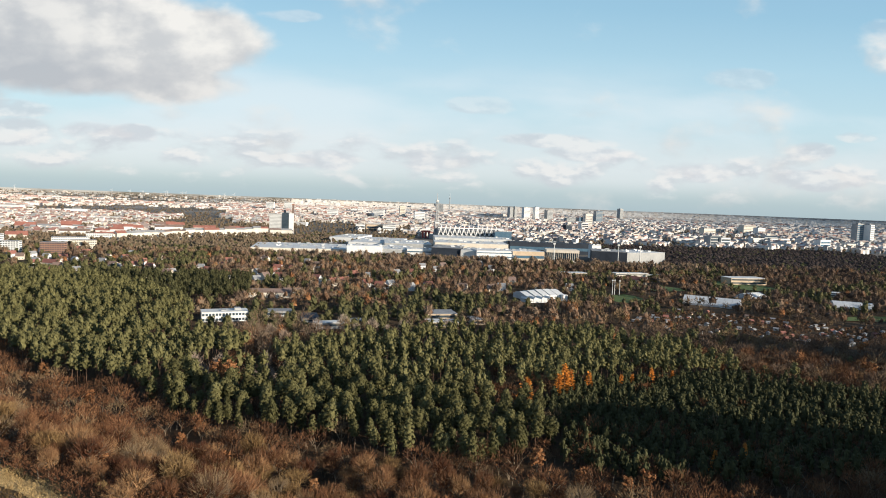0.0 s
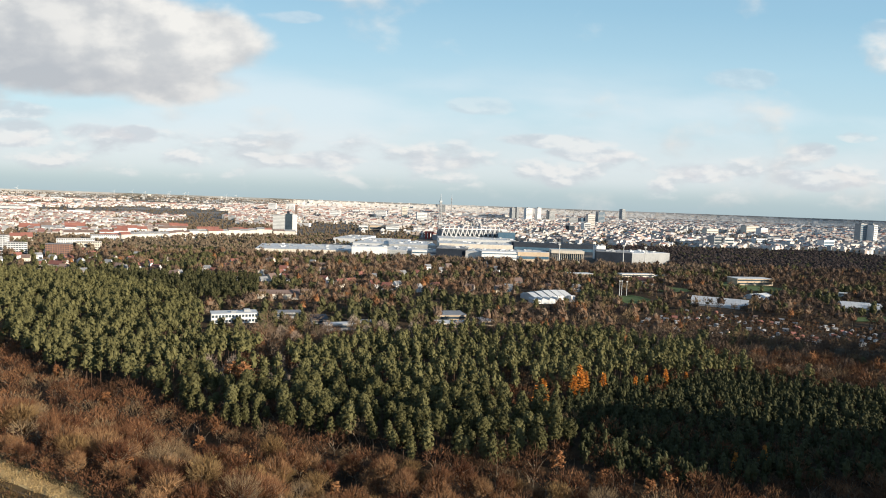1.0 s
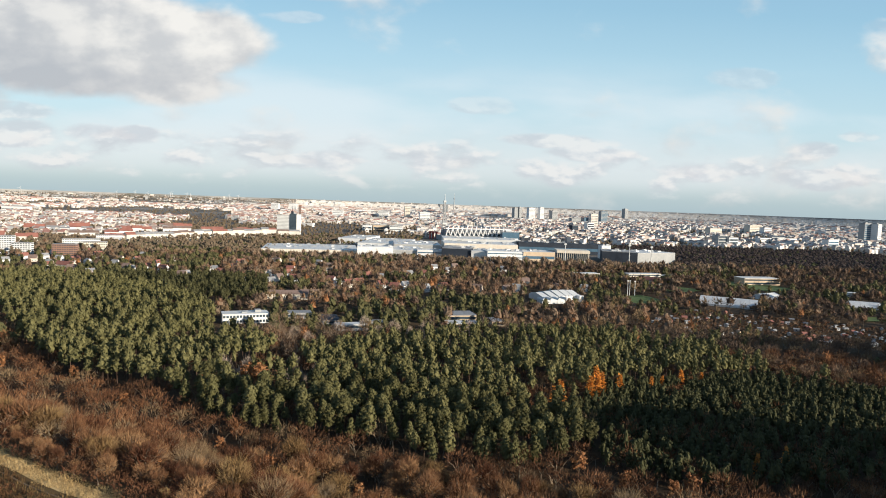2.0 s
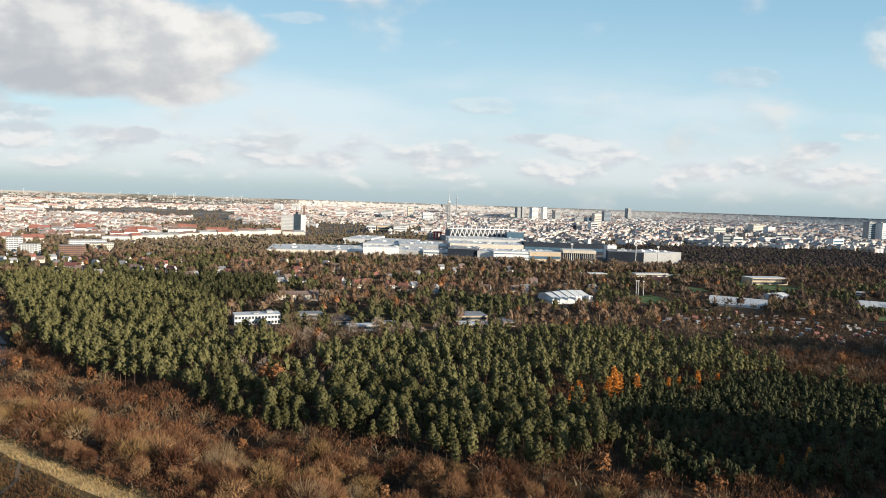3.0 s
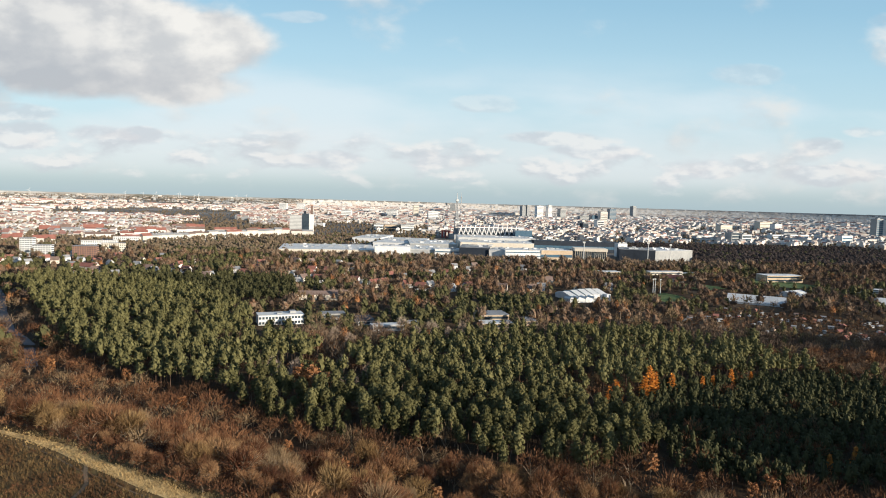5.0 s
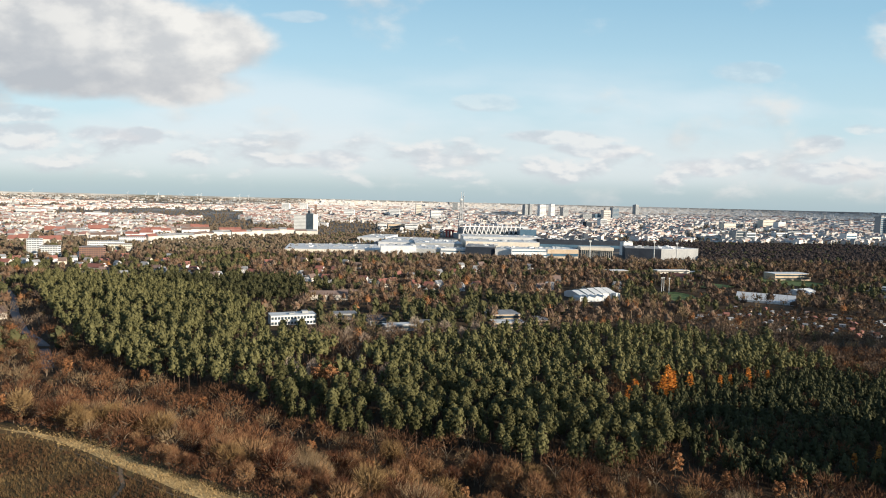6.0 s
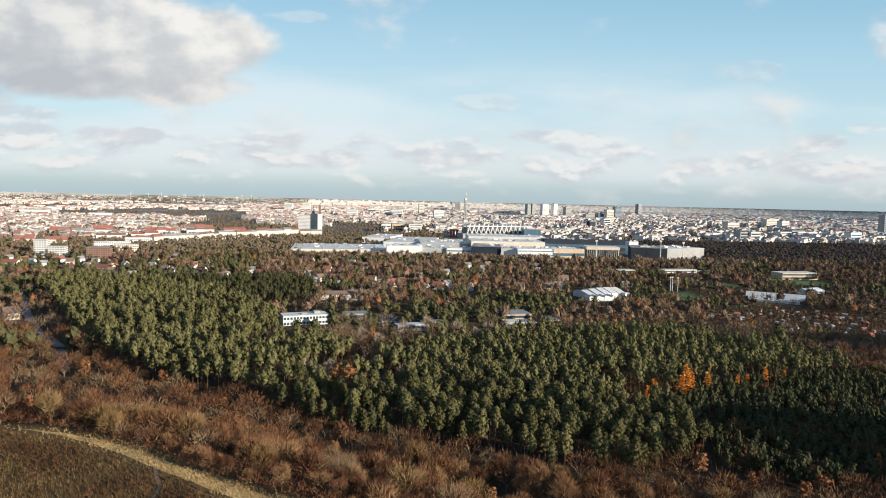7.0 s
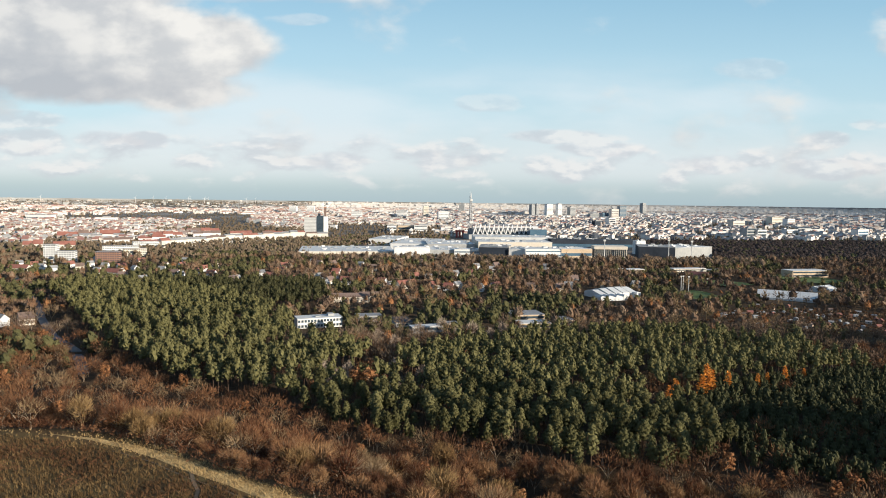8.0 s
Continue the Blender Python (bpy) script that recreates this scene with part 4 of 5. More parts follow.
for x, y, w, h, rise, turn, wall, roof_mat in TERRACES:
    pieces = max(2, round(w / 24))
    for i in range(pieces):
        off = (i + 0.5) / pieces * w - w / 2
        lid = roof_mat if rng.random() < 0.75 else (RED_TILE, BROWN_TILE, FELT)[int(rng.integers(0, 3))]
        tone = "red" if lid is RED_TILE else "brown" if lid is BROWN_TILE else "grey"
        high = h + float(rng.uniform(-2.2, 1.6))
        one = gabled("terrace_house", "%s apartment house in a terrace with a %s roof" % ("white" if wall is TOWN_WHITE else "cream", tone), "building", w / pieces - 0.3, 13, high, rise * float(rng.uniform(0.75, 1.1)), wall, lid, "terraces", windows=int(w / pieces // 5), chimney=i % 2 == 0)
        place(one, x + math.cos(radians(turn)) * off, y + math.sin(radians(turn)) * off, turn)

# tall blocks that stand out of the town; true places, laid nearer where they are kilometres off
TALL = [
    # x, y, w, d, h, wall, front, label
    (1905, 2860, 40, 30, 86, GREY, BLUE_GLASS, "grey tower block with a blue glazed front"),
    (1945, 2850, 26, 40, 84, WHITE, None, "white slab tower"),
    (1318, 2160, 58, 24, 34, WHITE, BLUE_GLASS, "white slab block with a dark blue front"),
    (900, 2060, 44, 26, 36, GREY, GLASS, "pale green-grey office block"),
    (938, 2070, 44, 26, 32, PALE_ROOF, GLASS, "pale glazed office block"),
    (1307, 2480, 190, 24, 20, WHITE, None, "very long white block"),
    (1110, 2085, 90, 18, 14, CREAM, None, "low cream block"),
    (1815, 3680, 90, 40, 46, CREAM, None, "pale sandy slab block"),
    (1715, 3350, 46, 34, 42, WHITE, None, "white block beside the ochre slab"),
    (1320, 3070, 70, 34, 35, CREAM, None, "pale slab block"),
    (728, 4870, 50, 40, 97, WHITE, None, "white high-rise tower"),
    (809, 4910, 34, 34, 102, WHITE, None, "white high-rise tower"),
    (915, 4960, 52, 40, 80, GREY, None, "grey glazed high-rise"),
    (823, 3380, 40, 30, 80, TOWN_CREAM, None, "sand-coloured high-rise"),
    (1205, 4620, 52, 40, 90, GREY, BLUE_GLASS, "grey high-rise with blue glazing"),
    (722, 3050, 36, 30, 41, WHITE, DARK_CLAD, "white tower with a dark front"),
    (572, 2700, 28, 24, 36, DARK_CLAD, None, "small dark tower"),
    (747, 5920, 38, 40, 90, GREY, None, "grey high-rise"),
    (792, 5945, 26, 30, 96, GREY, None, "slim grey high-rise"),
    (1972, 6650, 44, 44, 114, GREY, None, "grey tower far out in the town"),
    (-166, 4010, 32, 30, 80, CREAM, None, "cream tower"),
    (-190, 2275, 66, 34, 25, OCHRE, GLASS, "ochre office building with dark window bands"),
    (-140, 2240, 44, 34, 27, WHITE, None, "white office building"),
    (-241, 2262, 32, 30, 24, WHITE, GLASS, "small white office building"),
    (131, 6690, 54, 40, 90, GREY, None, "grey high-rise block"),
    (1100, 4700, 60, 40, 40, BLUE_GLASS, None, "low dark office block"),
    (1000, 4600, 70, 40, 36, GREY, None, "grey office block"),
    (-1250, 5200, 60, 40, 60, WHITE, None, "white residential tower"),
    (-1130, 5300, 60, 40, 60, WHITE, None, "white residential tower"),
    (-560, 3800, 60, 40, 45, WHITE, None, "white residential slab"),
    (-60, 3900, 60, 40, 50, WHITE, None, "white residential tower"),
    (-330, 4300, 70, 40, 46, WHITE, None, "white residential block"),
    (-1900, 3000, 110, 40, 26, WHITE, None, "white industrial block"),
    (-1500, 2800, 80, 40, 24, WHITE, None, "white works building"),
]
for x, y, w, d, h, wall, front, label in TALL:
    thing = tagged(new("tall_block"), label + " in the town", "building", "tall blocks")
    part("wall", slab(-w / 2, w / 2, -d / 2, d / 2, -3, h), thing, mat=wall)
    part("roof", slab(-w / 2 - 0.3, w / 2 + 0.3, -d / 2 - 0.3, d / 2 + 0.3, h + 0.004, h + 1.2), thing, mat=FELT)
    part("roof_housing", slab(-w * 0.15, w * 0.2, -d * 0.2, d * 0.25, h + 1.21, h + 5), thing, mat=GREY)
    for s in range(int(h // 9)):
        part("window_band", slab(-w / 2 + 1.5, w / 2 - 1.5, -d / 2 - 0.12, -d / 2 + 0.05, 4 + s * 9, (9.5 if front else 6.4) + s * 9), thing, mat=front or GLASS)
    q = far([(x, y, 0)])[0]
    k = np.hypot(*(q[:2] - CENTRE[:2])) / np.hypot(x - CENTRE[0], y - CENTRE[1])
    thing.matrix_world = pose(*[float(c) for c in q], 0, 0, float(rng.uniform(12, 30) if x > 300 else rng.uniform(-2, 16))) @ Matrix.Scale(float(k), 4)

# wind turbines on the horizon
turbine = tagged(new("wind_turbine"), "white wind turbine far out on the plain", "wind turbine", "wind turbines")
bm = bmesh.new()
bmesh.ops.create_cone(bm, cap_ends=True, segments=8, radius1=4, radius2=2.4, depth=110, matrix=Matrix.Translation((0, 0, 55)))
part("mast", bm, turbine, mat=WHITE)
part("nacelle", slab(-3, 3, -6, 6, 109, 115), turbine, mat=WHITE)
for k in range(3):
    bm = bmesh.new()
    bmesh.ops.create_cone(bm, cap_ends=True, segments=4, radius1=2.6, radius2=0.8, depth=56, matrix=Matrix.Translation((0, -7, 112)) @ Matrix.Rotation(0.5 + k * 2.094, 4, "Y") @ Matrix.Translation((0, 0, 28)))
    part("blade", bm, turbine, mat=WHITE)
for i, (x, y) in enumerate(((-7600, 16000), (-7300, 16300), (-6900, 16100), (-6500, 16600), (-6350, 16100), (-6100, 16500), (-5900, 16200), (-9300, 15000), (-5200, 17000), (-4900, 16800))):
    q = far([(x, y, 0)])[0]
    k = float(np.hypot(*(q[:2] - CENTRE[:2])) / math.hypot(x - CENTRE[0], y - CENTRE[1]))
    m = pose(*[float(v0) for v0 in q], 0, 0, 20)
    t = turbine if i == 0 else copy_thing(turbine, m)
    t.matrix_world = m @ Matrix.Scale(k, 4)

# the television tower on the horizon
q = far([(377, 10800, 0)])[0]
tv = tagged(new("television_tower"), "slim concrete television tower with a ball, far off", "tower")
bm = bmesh.new()
bmesh.ops.create_cone(bm, cap_ends=True, segments=16, radius1=12, radius2=5, depth=215, matrix=Matrix.Translation((0, 0, 107)))
part("shaft", bm, tv, mat=GREY)
bm = bmesh.new()
bmesh.ops.create_uvsphere(bm, u_segments=16, v_segments=10, radius=15, matrix=Matrix.Translation((0, 0, 222)))
part("ball", bm, tv, mat=STEEL)
bm = bmesh.new()
bmesh.ops.create_cone(bm, cap_ends=True, segments=8, radius1=4, radius2=1.5, depth=90, matrix=Matrix.Translation((0, 0, 280)))
part("mast", bm, tv, mat=STEEL)
k = float(np.hypot(*(q[:2] - CENTRE[:2])) / np.hypot(377 - CENTRE[0], 10800 - CENTRE[1]))
tv.matrix_world = pose(*[float(c) for c in q]) @ Matrix.Scale(k * 0.84, 4)

# villas among the trees
VILLA_KINDS = [
    gabled("villa", "white house with a red tiled pitched roof", "house", 12, 9, 5.6, 4.2, WHITE, RED_TILE, "villas"),
    gabled("villa", "cream house with a brown tiled roof", "house", 11, 9, 5.4, 4.6, CREAM, BROWN_TILE, "villas"),
    gabled("villa", "white house with a grey roof", "house", 10, 8, 5.6, 3.6, WHITE, FELT, "villas"),
    gabled("villa", "long house row with a red tiled roof", "house", 30, 10, 5.6, 4.4, CREAM, RED_TILE, "villas", windows=8),
]
HOUSE_AT = [(-700, 1010, 0), (-672, 985, 2), (-735, 1030, 2), (-650, 1020, 0), (-618, 990, 1), (-590, 1010, 2), (-560, 1000, 0), (-640, 960, 2), (-690, 960, 3), (-148, 841, 0), (-116, 813, 3), (-80, 811, 0), (-63, 792, 0), (76, 814, 1), (90, 830, 2), (-400, 1249, 0), (-565, 939, 2), (-525, 911, 3), (-527, 973, 2), (-486, 971, 2), (-477, 1025, 0), (-394, 918, 0), (-329, 934, 2), (-239, 899, 2), (311, 971, 3), (-432, 1041, 1), (-417, 543, 1), (-432, 535, 2)]
for i in range(70):
    y = float(rng.uniform(720, 1190))
    x = float(rng.uniform(-0.62, 0.22) * y)
    if inside(PINES_BACK, x, y) or inside(PINES_WEST, x, y) or inside(FAIR, x, y):
        continue
    HOUSE_AT.append((x, y, int(rng.integers(0, 3))))
used = set()
for x, y, k in HOUSE_AT:
    if any(math.hypot(x - u0, y - v0) < r0 + 8 for u0, v0, r0 in BUILT):
        continue
    at = pose(x, y, float(land(x, y)), 0, 0, float(rng.uniform(-40, 60)))
    if k in used:
        copy_thing(VILLA_KINDS[k], at)
    else:
        VILLA_KINDS[k].matrix_world = at
        used.add(k)
    BUILT.append((x, y - 1.5, 7.5))
    BUILT.append((x - (x - CENTRE[0]) / y * 10.5, y - 12.0, 6.0))

# club buildings by the pitches
for x, y, w, d, h, turn, mat in ((320, 1038, 58, 16, 8, 14, CREAM), (225, 1023, 40, 18, 7, 14, OCHRE), (365, 1052, 30, 8, 5, 18, CREAM), (492, 1010, 62, 26, 10, 10, OCHRE), (479, 1012, 34, 14, 6, 12, CREAM), (560, 898, 34, 12, 5, -8, WHITE)):
    place(flat_block("club_house", "pale flat-roofed club building by the pitches", "building", w, d, h, mat, PALE_ROOF, 2, group="club buildings")[0], x, y, turn, clear=max(w, d) * 0.45)

# allotment huts
HUTS = [gabled("allotment_hut", "small white garden hut", "hut", 4.4, 3.4, 2.2, 0.9, WHITE, FELT, "allotment huts", 1, False), gabled("allotment_hut", "small brown garden hut with a tiled roof", "hut", 4.4, 3.4, 2.2, 1.0, OCHRE, BROWN_TILE, "allotment huts", 1, False), gabled("allotment_hut", "small grey garden hut with a felt roof", "hut", 4.6, 3.4, 2.2, 0.6, GREY, FELT, "allotment huts", 1, False), gabled("allotment_hut", "small wooden garden hut with a red tiled roof", "hut", 4.2, 3.6, 2.1, 1.1, BRICK, RED_TILE, "allotment huts", 1, False)]
hx, hy = scatter(170, 480, 535, 730, 12, 0.6)
keep = inside(ALLOTMENTS, hx, hy) & (rng.random(hx.size) < 0.4)
hut_used = set()
for x, y in zip(hx[keep], hy[keep]):
    k = int(rng.choice([0, 0, 1, 2, 2, 2, 3]))
    at = pose(float(x), float(y), float(land(x, y)), 0, 0, float(rng.uniform(-30, 60))) @ Matrix.Scale(float(rng.uniform(0.65, 1.15)), 4)
    if k in hut_used:
        copy_thing(HUTS[k], at)
    else:
        HUTS[k].matrix_world = at
        hut_used.add(k)
    BUILT.append((float(x), float(y) - 1.0, 3.6))

# floodlight masts and pitches
mast = tagged(new("floodlight_mast"), "tall pale floodlight mast beside a pitch", "mast", "floodlight masts")
bm = bmesh.new()
bmesh.ops.create_cone(bm, cap_ends=True, segments=8, radius1=1.0, radius2=0.7, depth=42, matrix=Matrix.Translation((0, 0, 20)))
part("pole", bm, mast, mat=PALE_ROOF)
part("lamp_head", slab(-2.2, 2.2, -0.5, 0.5, 41, 44), mast, mat=PALE_ROOF)
place(mast, 352, 1215)
for x, y in ((385, 1190), (226, 1190)):
    copy_thing(mast, pose(x, y, float(land(x, y))))
for x, y in ((232, 826), (240, 822), (236, 830)):
    copy_thing(mast, pose(x, y, float(land(x, y)))).scale = (0.45, 0.45, 0.45)


def flat_patch(name, outline, mat, label, category, lift=0.08):
    """A level patch of ground that follows the land."""
    bm = bmesh.new()
    bm.faces.new([bm.verts.new((x, y, float(land(x, y)) + lift)) for x, y in outline])
    bmesh.ops.triangulate(bm, faces=bm.faces)
    bmesh.ops.subdivide_edges(bm, edges=bm.edges, cuts=5, use_grid_fill=True)
    for p in bm.verts:
        p.co.z = float(land(p.co.x, p.co.y)) + lift
    bmesh.ops.recalc_face_normals(bm, faces=bm.faces)
    return tagged(part(name, bm, mat=mat), label, category, kind="structure")


for outline in FIELDS:
    flat_patch("pitch", outline, TURF, "green mown sports pitch between trees", "pitch", 0.7)


def ribbon(name, line, width, mat, label, lift, kind="structure", taper=0.0):
    """A strip of way along a line, laid on the land; taper: the metres over which it thins out at its end."""
    pts = []
    for (x0, y0), (x1, y1) in zip(line, line[1:]):
        k = max(2, int(math.hypot(x1 - x0, y1 - y0) / 4))
        pts += [(x0 + (x1 - x0) * i / k, y0 + (y1 - y0) * i / k) for i in range(k)]
    pts.append(line[-1])
    p = np.array(pts)
    t = unit(np.gradient(p, axis=0))
    side = np.stack([-t[:, 1], t[:, 0]], 1)
    left = np.hypot(*(p - p[-1]).T)
    wide = (width * np.clip(left / taper, 0.02, 1.0) if taper else np.full(len(p), width))[:, None]
    rows = [p + side * wide * f for f in (-0.5, -0.17, 0.17, 0.5)]
    v = np.concatenate([np.column_stack([r, land(r[:, 0], r[:, 1]) + lift]) for r in rows])
    k = len(p)
    q = [np.stack([np.arange(k - 1) + j * k, np.arange(k - 1) + 1 + j * k, np.arange(k - 1) + 1 + (j + 1) * k, np.arange(k - 1) + (j + 1) * k], 1) for j in range(3)]
    return tagged(new(name, mesh_of(name, v, np.concatenate(q), [mat], smooth=True)), label, name.replace("_", " "), kind=kind)


ribbon("road", ROAD, 6.5, ASPHALT, "grey asphalt road through the woods", 0.35)

# ---- the town: thousands of houses in closed blocks, joined ----


def town():
    verts, quads, tris, qmat, tmat = [], [], [], [], []
    walls, roofs = [0, 0, 1, 1, 1, 2, 3], [5, 5, 5, 6, 6]
    mats = [TOWN_WHITE, TOWN_CREAM, TOWN_OCHRE, GREY, TOWN_RED, TOWN_BROWN, TOWN_FELT, PALE_ROOF]
    base = np.array([(-1, -1, 0), (1, -1, 0), (1, 1, 0), (-1, 1, 0), (-1, -1, 1), (1, -1, 1), (1, 1, 1), (-1, 1, 1)], float)
    count = 0

    singles = []

    def house(x, y, w, d, h, turn, pitched, wall, roof):
        nonlocal count
        if y < 2300 and len(singles) < 270 and math.hypot(x - CENTRE[0], y - CENTRE[1]) < NEAR_LIMIT - 40:
            singles.append((x, y, w, d, h, turn, pitched, mats[wall], mats[roof]))
            return
        c, s = math.cos(turn), math.sin(turn)
        p = base * [w / 2, d / 2, h]
        if pitched:
            p = np.concatenate([p, [(-w / 2, 0, h + d * 0.32), (w / 2, 0, h + d * 0.32)]])
        p[:4, 2] = -4
        p = np.column_stack([x + p[:, 0] * c - p[:, 1] * s, y + p[:, 0] * s + p[:, 1] * c, p[:, 2]])
        verts.append(p)
        o = count
        count += len(p)
        quads.extend([(o, o + 1, o + 5, o + 4), (o + 1, o + 2, o + 6, o + 5), (o + 2, o + 3, o + 7, o + 6), (o + 3, o, o + 4, o + 7)])
        qmat.extend([wall] * 4)
        if pitched:
            quads.extend([(o + 4, o + 5, o + 9, o + 8), (o + 6, o + 7, o + 8, o + 9)])
            qmat.extend([roof] * 2)
            tris.extend([(o + 5, o + 6, o + 9), (o + 7, o + 4, o + 8)])
            tmat.extend([wall] * 2)
        else:
            quads.append((o + 4, o + 5, o + 6, o + 7))
            qmat.append(roof)

    r = np.random.default_rng(21)
    d = 1250.0
    while d < 9000:
        step = 80 + d * 0.008
        half = math.radians(43)
        k = int(2 * half * d / step)
        for i in range(k):
            a = -half + 2 * half * (i + r.uniform(0.2, 0.8)) / k
            x, y = CENTRE[0] + d * math.sin(a) + r.normal(0, 8), CENTRE[1] + d * math.cos(a) + r.normal(0, 8)
            if inside(FAIR, x, y) or (x > 250 and y < 1800 + 0.15 * x) or (-520 < x <= 250 and y < 2020) or (x <= -520 and y < 1450 + 0.25 * (x + 1000)):
                continue
            if noise.noise(Vector((x * 0.0011, y * 0.0006, 3.0))) + 0.5 * noise.noise(Vector((x * 0.004, y * 0.003, 7.0))) < (0.08 if x < -0.3 * y and d > 3400 else -0.22 if x < -0.12 * y else -0.27):      # parks and railway land
                continue
            turn = 0.46 + 0.33 * math.sin(x * 0.0017) + 0.33 * math.sin(y * 0.0013 + 1) + r.normal(0, 0.08)
            red = 0.5 if x < -0.12 * y else 0.24
            # beyond 4.5 km fronts and roofs are paler: haze put into the tones
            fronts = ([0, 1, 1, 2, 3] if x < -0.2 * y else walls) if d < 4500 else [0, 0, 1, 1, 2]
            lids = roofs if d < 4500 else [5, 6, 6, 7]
            tall = r.uniform(9, 14) if x < -0.12 * y else r.uniform(9.5, 16.5)
            side = step * r.uniform(0.5, 0.68)
            c, s = math.cos(turn), math.sin(turn)
            if r.random() < 0.08:
                house(x, y, side * r.uniform(0.7, 1.1), side * 0.4, r.uniform(9, 15), turn, False, int(r.choice(walls)), int(r.choice([6, 7, 7])))
                continue
            for j, (ox, oy, tw) in enumerate(((0, -0.5, 0), (0.5, 0, 1), (0, 0.5, 0), (-0.5, 0, 1))):
                if r.random() < 0.16:
                    continue
                pieces = 4 if d < 3600 else 3 if d < 5000 else 2 if d < 7000 else 1
                for q in range(pieces):
                    f = (q + 0.5) / pieces - 0.5
                    lx, ly = (ox * side + f * side * (1 - tw), oy * side + f * side * tw)
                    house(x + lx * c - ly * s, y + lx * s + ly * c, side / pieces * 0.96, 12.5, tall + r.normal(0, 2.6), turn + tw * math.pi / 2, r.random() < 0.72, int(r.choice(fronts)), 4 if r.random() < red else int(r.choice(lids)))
        d += step * 1.15
    for i in range(11000):
        d = 8500 * math.exp(r.uniform(0, 1.6))
        a = r.uniform(-0.72, 0.72)
        if a < -0.22 and r.random() < 0.82:      # woods and fields to the north-east
            continue
        k = d / 9000
        # paler fronts ahead and to the right, again haze in the colour
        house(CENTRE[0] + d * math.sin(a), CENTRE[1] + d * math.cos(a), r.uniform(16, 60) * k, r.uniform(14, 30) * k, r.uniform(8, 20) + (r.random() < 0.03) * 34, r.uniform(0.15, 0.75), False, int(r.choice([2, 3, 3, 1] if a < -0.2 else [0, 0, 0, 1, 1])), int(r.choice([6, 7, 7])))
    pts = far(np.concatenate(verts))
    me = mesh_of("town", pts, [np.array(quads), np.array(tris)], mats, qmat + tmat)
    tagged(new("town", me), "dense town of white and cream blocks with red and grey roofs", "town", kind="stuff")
    for x, y, w, d, h, turn, pitched, wall, roof in singles:
        tone = "white" if wall is TOWN_WHITE else "grey" if wall is GREY else "cream" if wall is TOWN_CREAM else "ochre"
        lid = "red" if roof is TOWN_RED else "brown" if roof is TOWN_BROWN else "grey"
        thing = tagged(new("town_house"), "%s town house with a %s %s roof" % (tone, lid, "pitched" if pitched else "flat"), "house", "town houses")
        part("wall", prism([(-d / 2, -2), (d / 2, -2), (d / 2, h), (0, h + (d * 0.32 if pitched else 0.02)), (-d / 2, h)], -w / 2, w / 2), thing, mat=wall)
        rise = d * 0.32 if pitched else 0.3
        part("roof", prism([(-d / 2 - 0.4, h + 0.03), (0, h + rise + 0.03), (d / 2 + 0.4, h + 0.03), (d / 2 + 0.4, h + 0.4), (0, h + rise + 0.45), (-d / 2 - 0.4, h + 0.4)], -w / 2 - 0.2, w / 2 + 0.2), thing, mat=roof)
        for z0 in (h * 0.3, h * 0.68):
            part("window_band", slab(-w / 2 + 0.8, w / 2 - 0.8, -d / 2 - 0.06, -d / 2 + 0.05, z0, z0 + 1.5), thing, mat=GLASS)
        thing.matrix_world = pose(x, y, 0.0, 0, 0, math.degrees(turn))


town()

# ---- woods and trees ----
LARCHES = [(72, 356, 1.3), (68, 352, 1.05), (76, 359, 1.1), (49, 339, 1.05), (45, 337, 0.9), (88, 365, 0.95), (110, 376, 0.75), (118, 381, 0.7), (132, 388, 0.85), (148, 396, 0.65), (117, 265, 0.6), (135, 276, 0.55)]
BIRCHES = [(-131, 358), (-125, 364), (-98, 352), (-92, 360), (-138, 372), (-128, 384), (-84, 372), (-100, 384), (-60, 505), (-48, 512), (-35, 498), (-72, 520), (-24, 515), (-10, 505), (12, 528), (-90, 500), (-118, 470), (-105, 455)]
OAKS = [(-112, 350, 1.4), (-119, 353, 1.3), (-105, 349, 1.15), (-264, 372, 0.9), (-431, 610, 1.1), (-410, 584, 0.9), (41, 259, 0.9), (72, 238, 0.8), (80, 241, 0.9), (42, 344, 0.7), (-106, 267, 0.6), (-45, 230, 0.6)]
BUILT += [(x, y, 3.0) for x, y, k in LARCHES] + [(x + 1, y - 4.5, 6.6) for x, y, k in OAKS]
BUILT += [(x, y - 3.0, 4.6) for x, y in BIRCHES]
WOODS = list(BUILT)


def free(x, y, extra=0.0):
    ok = np.ones(np.shape(x), bool)
    for bx, by, br in WOODS:
        ok &= np.hypot(x - bx, y - by) > br + extra
    return ok


def on_land(x, y):
    return np.column_stack([x, y, land(x, y)])


PINES = [pine(s, height=h, width=w, low=b) for s, h, w, b in ((11, 18.0, 2.8, 0.54), (12, 17.0, 3.1, 0.56), (13, 18.5, 2.6, 0.46), (14, 17.5, 3.0, 0.58), (15, 17.0, 2.5, 0.5), (16, 16.5, 3.2, 0.6))]
PINES_PLAIN = [pine(s, puffs=12, leaves=7, size=0.86, limbs=False, body=5, width=w, height=h, low=b) for s, w, h, b in ((21, 2.8, 18.0, 0.56), (22, 3.1, 17.0, 0.6), (23, 2.6, 18.5, 0.54), (24, 2.9, 17.5, 0.58))]
EDGE_PINES = [pine(s, height=16.5, width=2.5, low=b, taper=0.8) for s, b in ((17, 0.36), (18, 0.46), (19, 0.3))]
YOUNG_PINES = [pine(s, puffs=9, leaves=8, size=0.7, height=h, width=2.35, low=0.36, limbs=False, taper=0.72, body=5) for s, h in ((37, 12.0), (38, 13.0), (39, 10.8), (40, 12.4))]
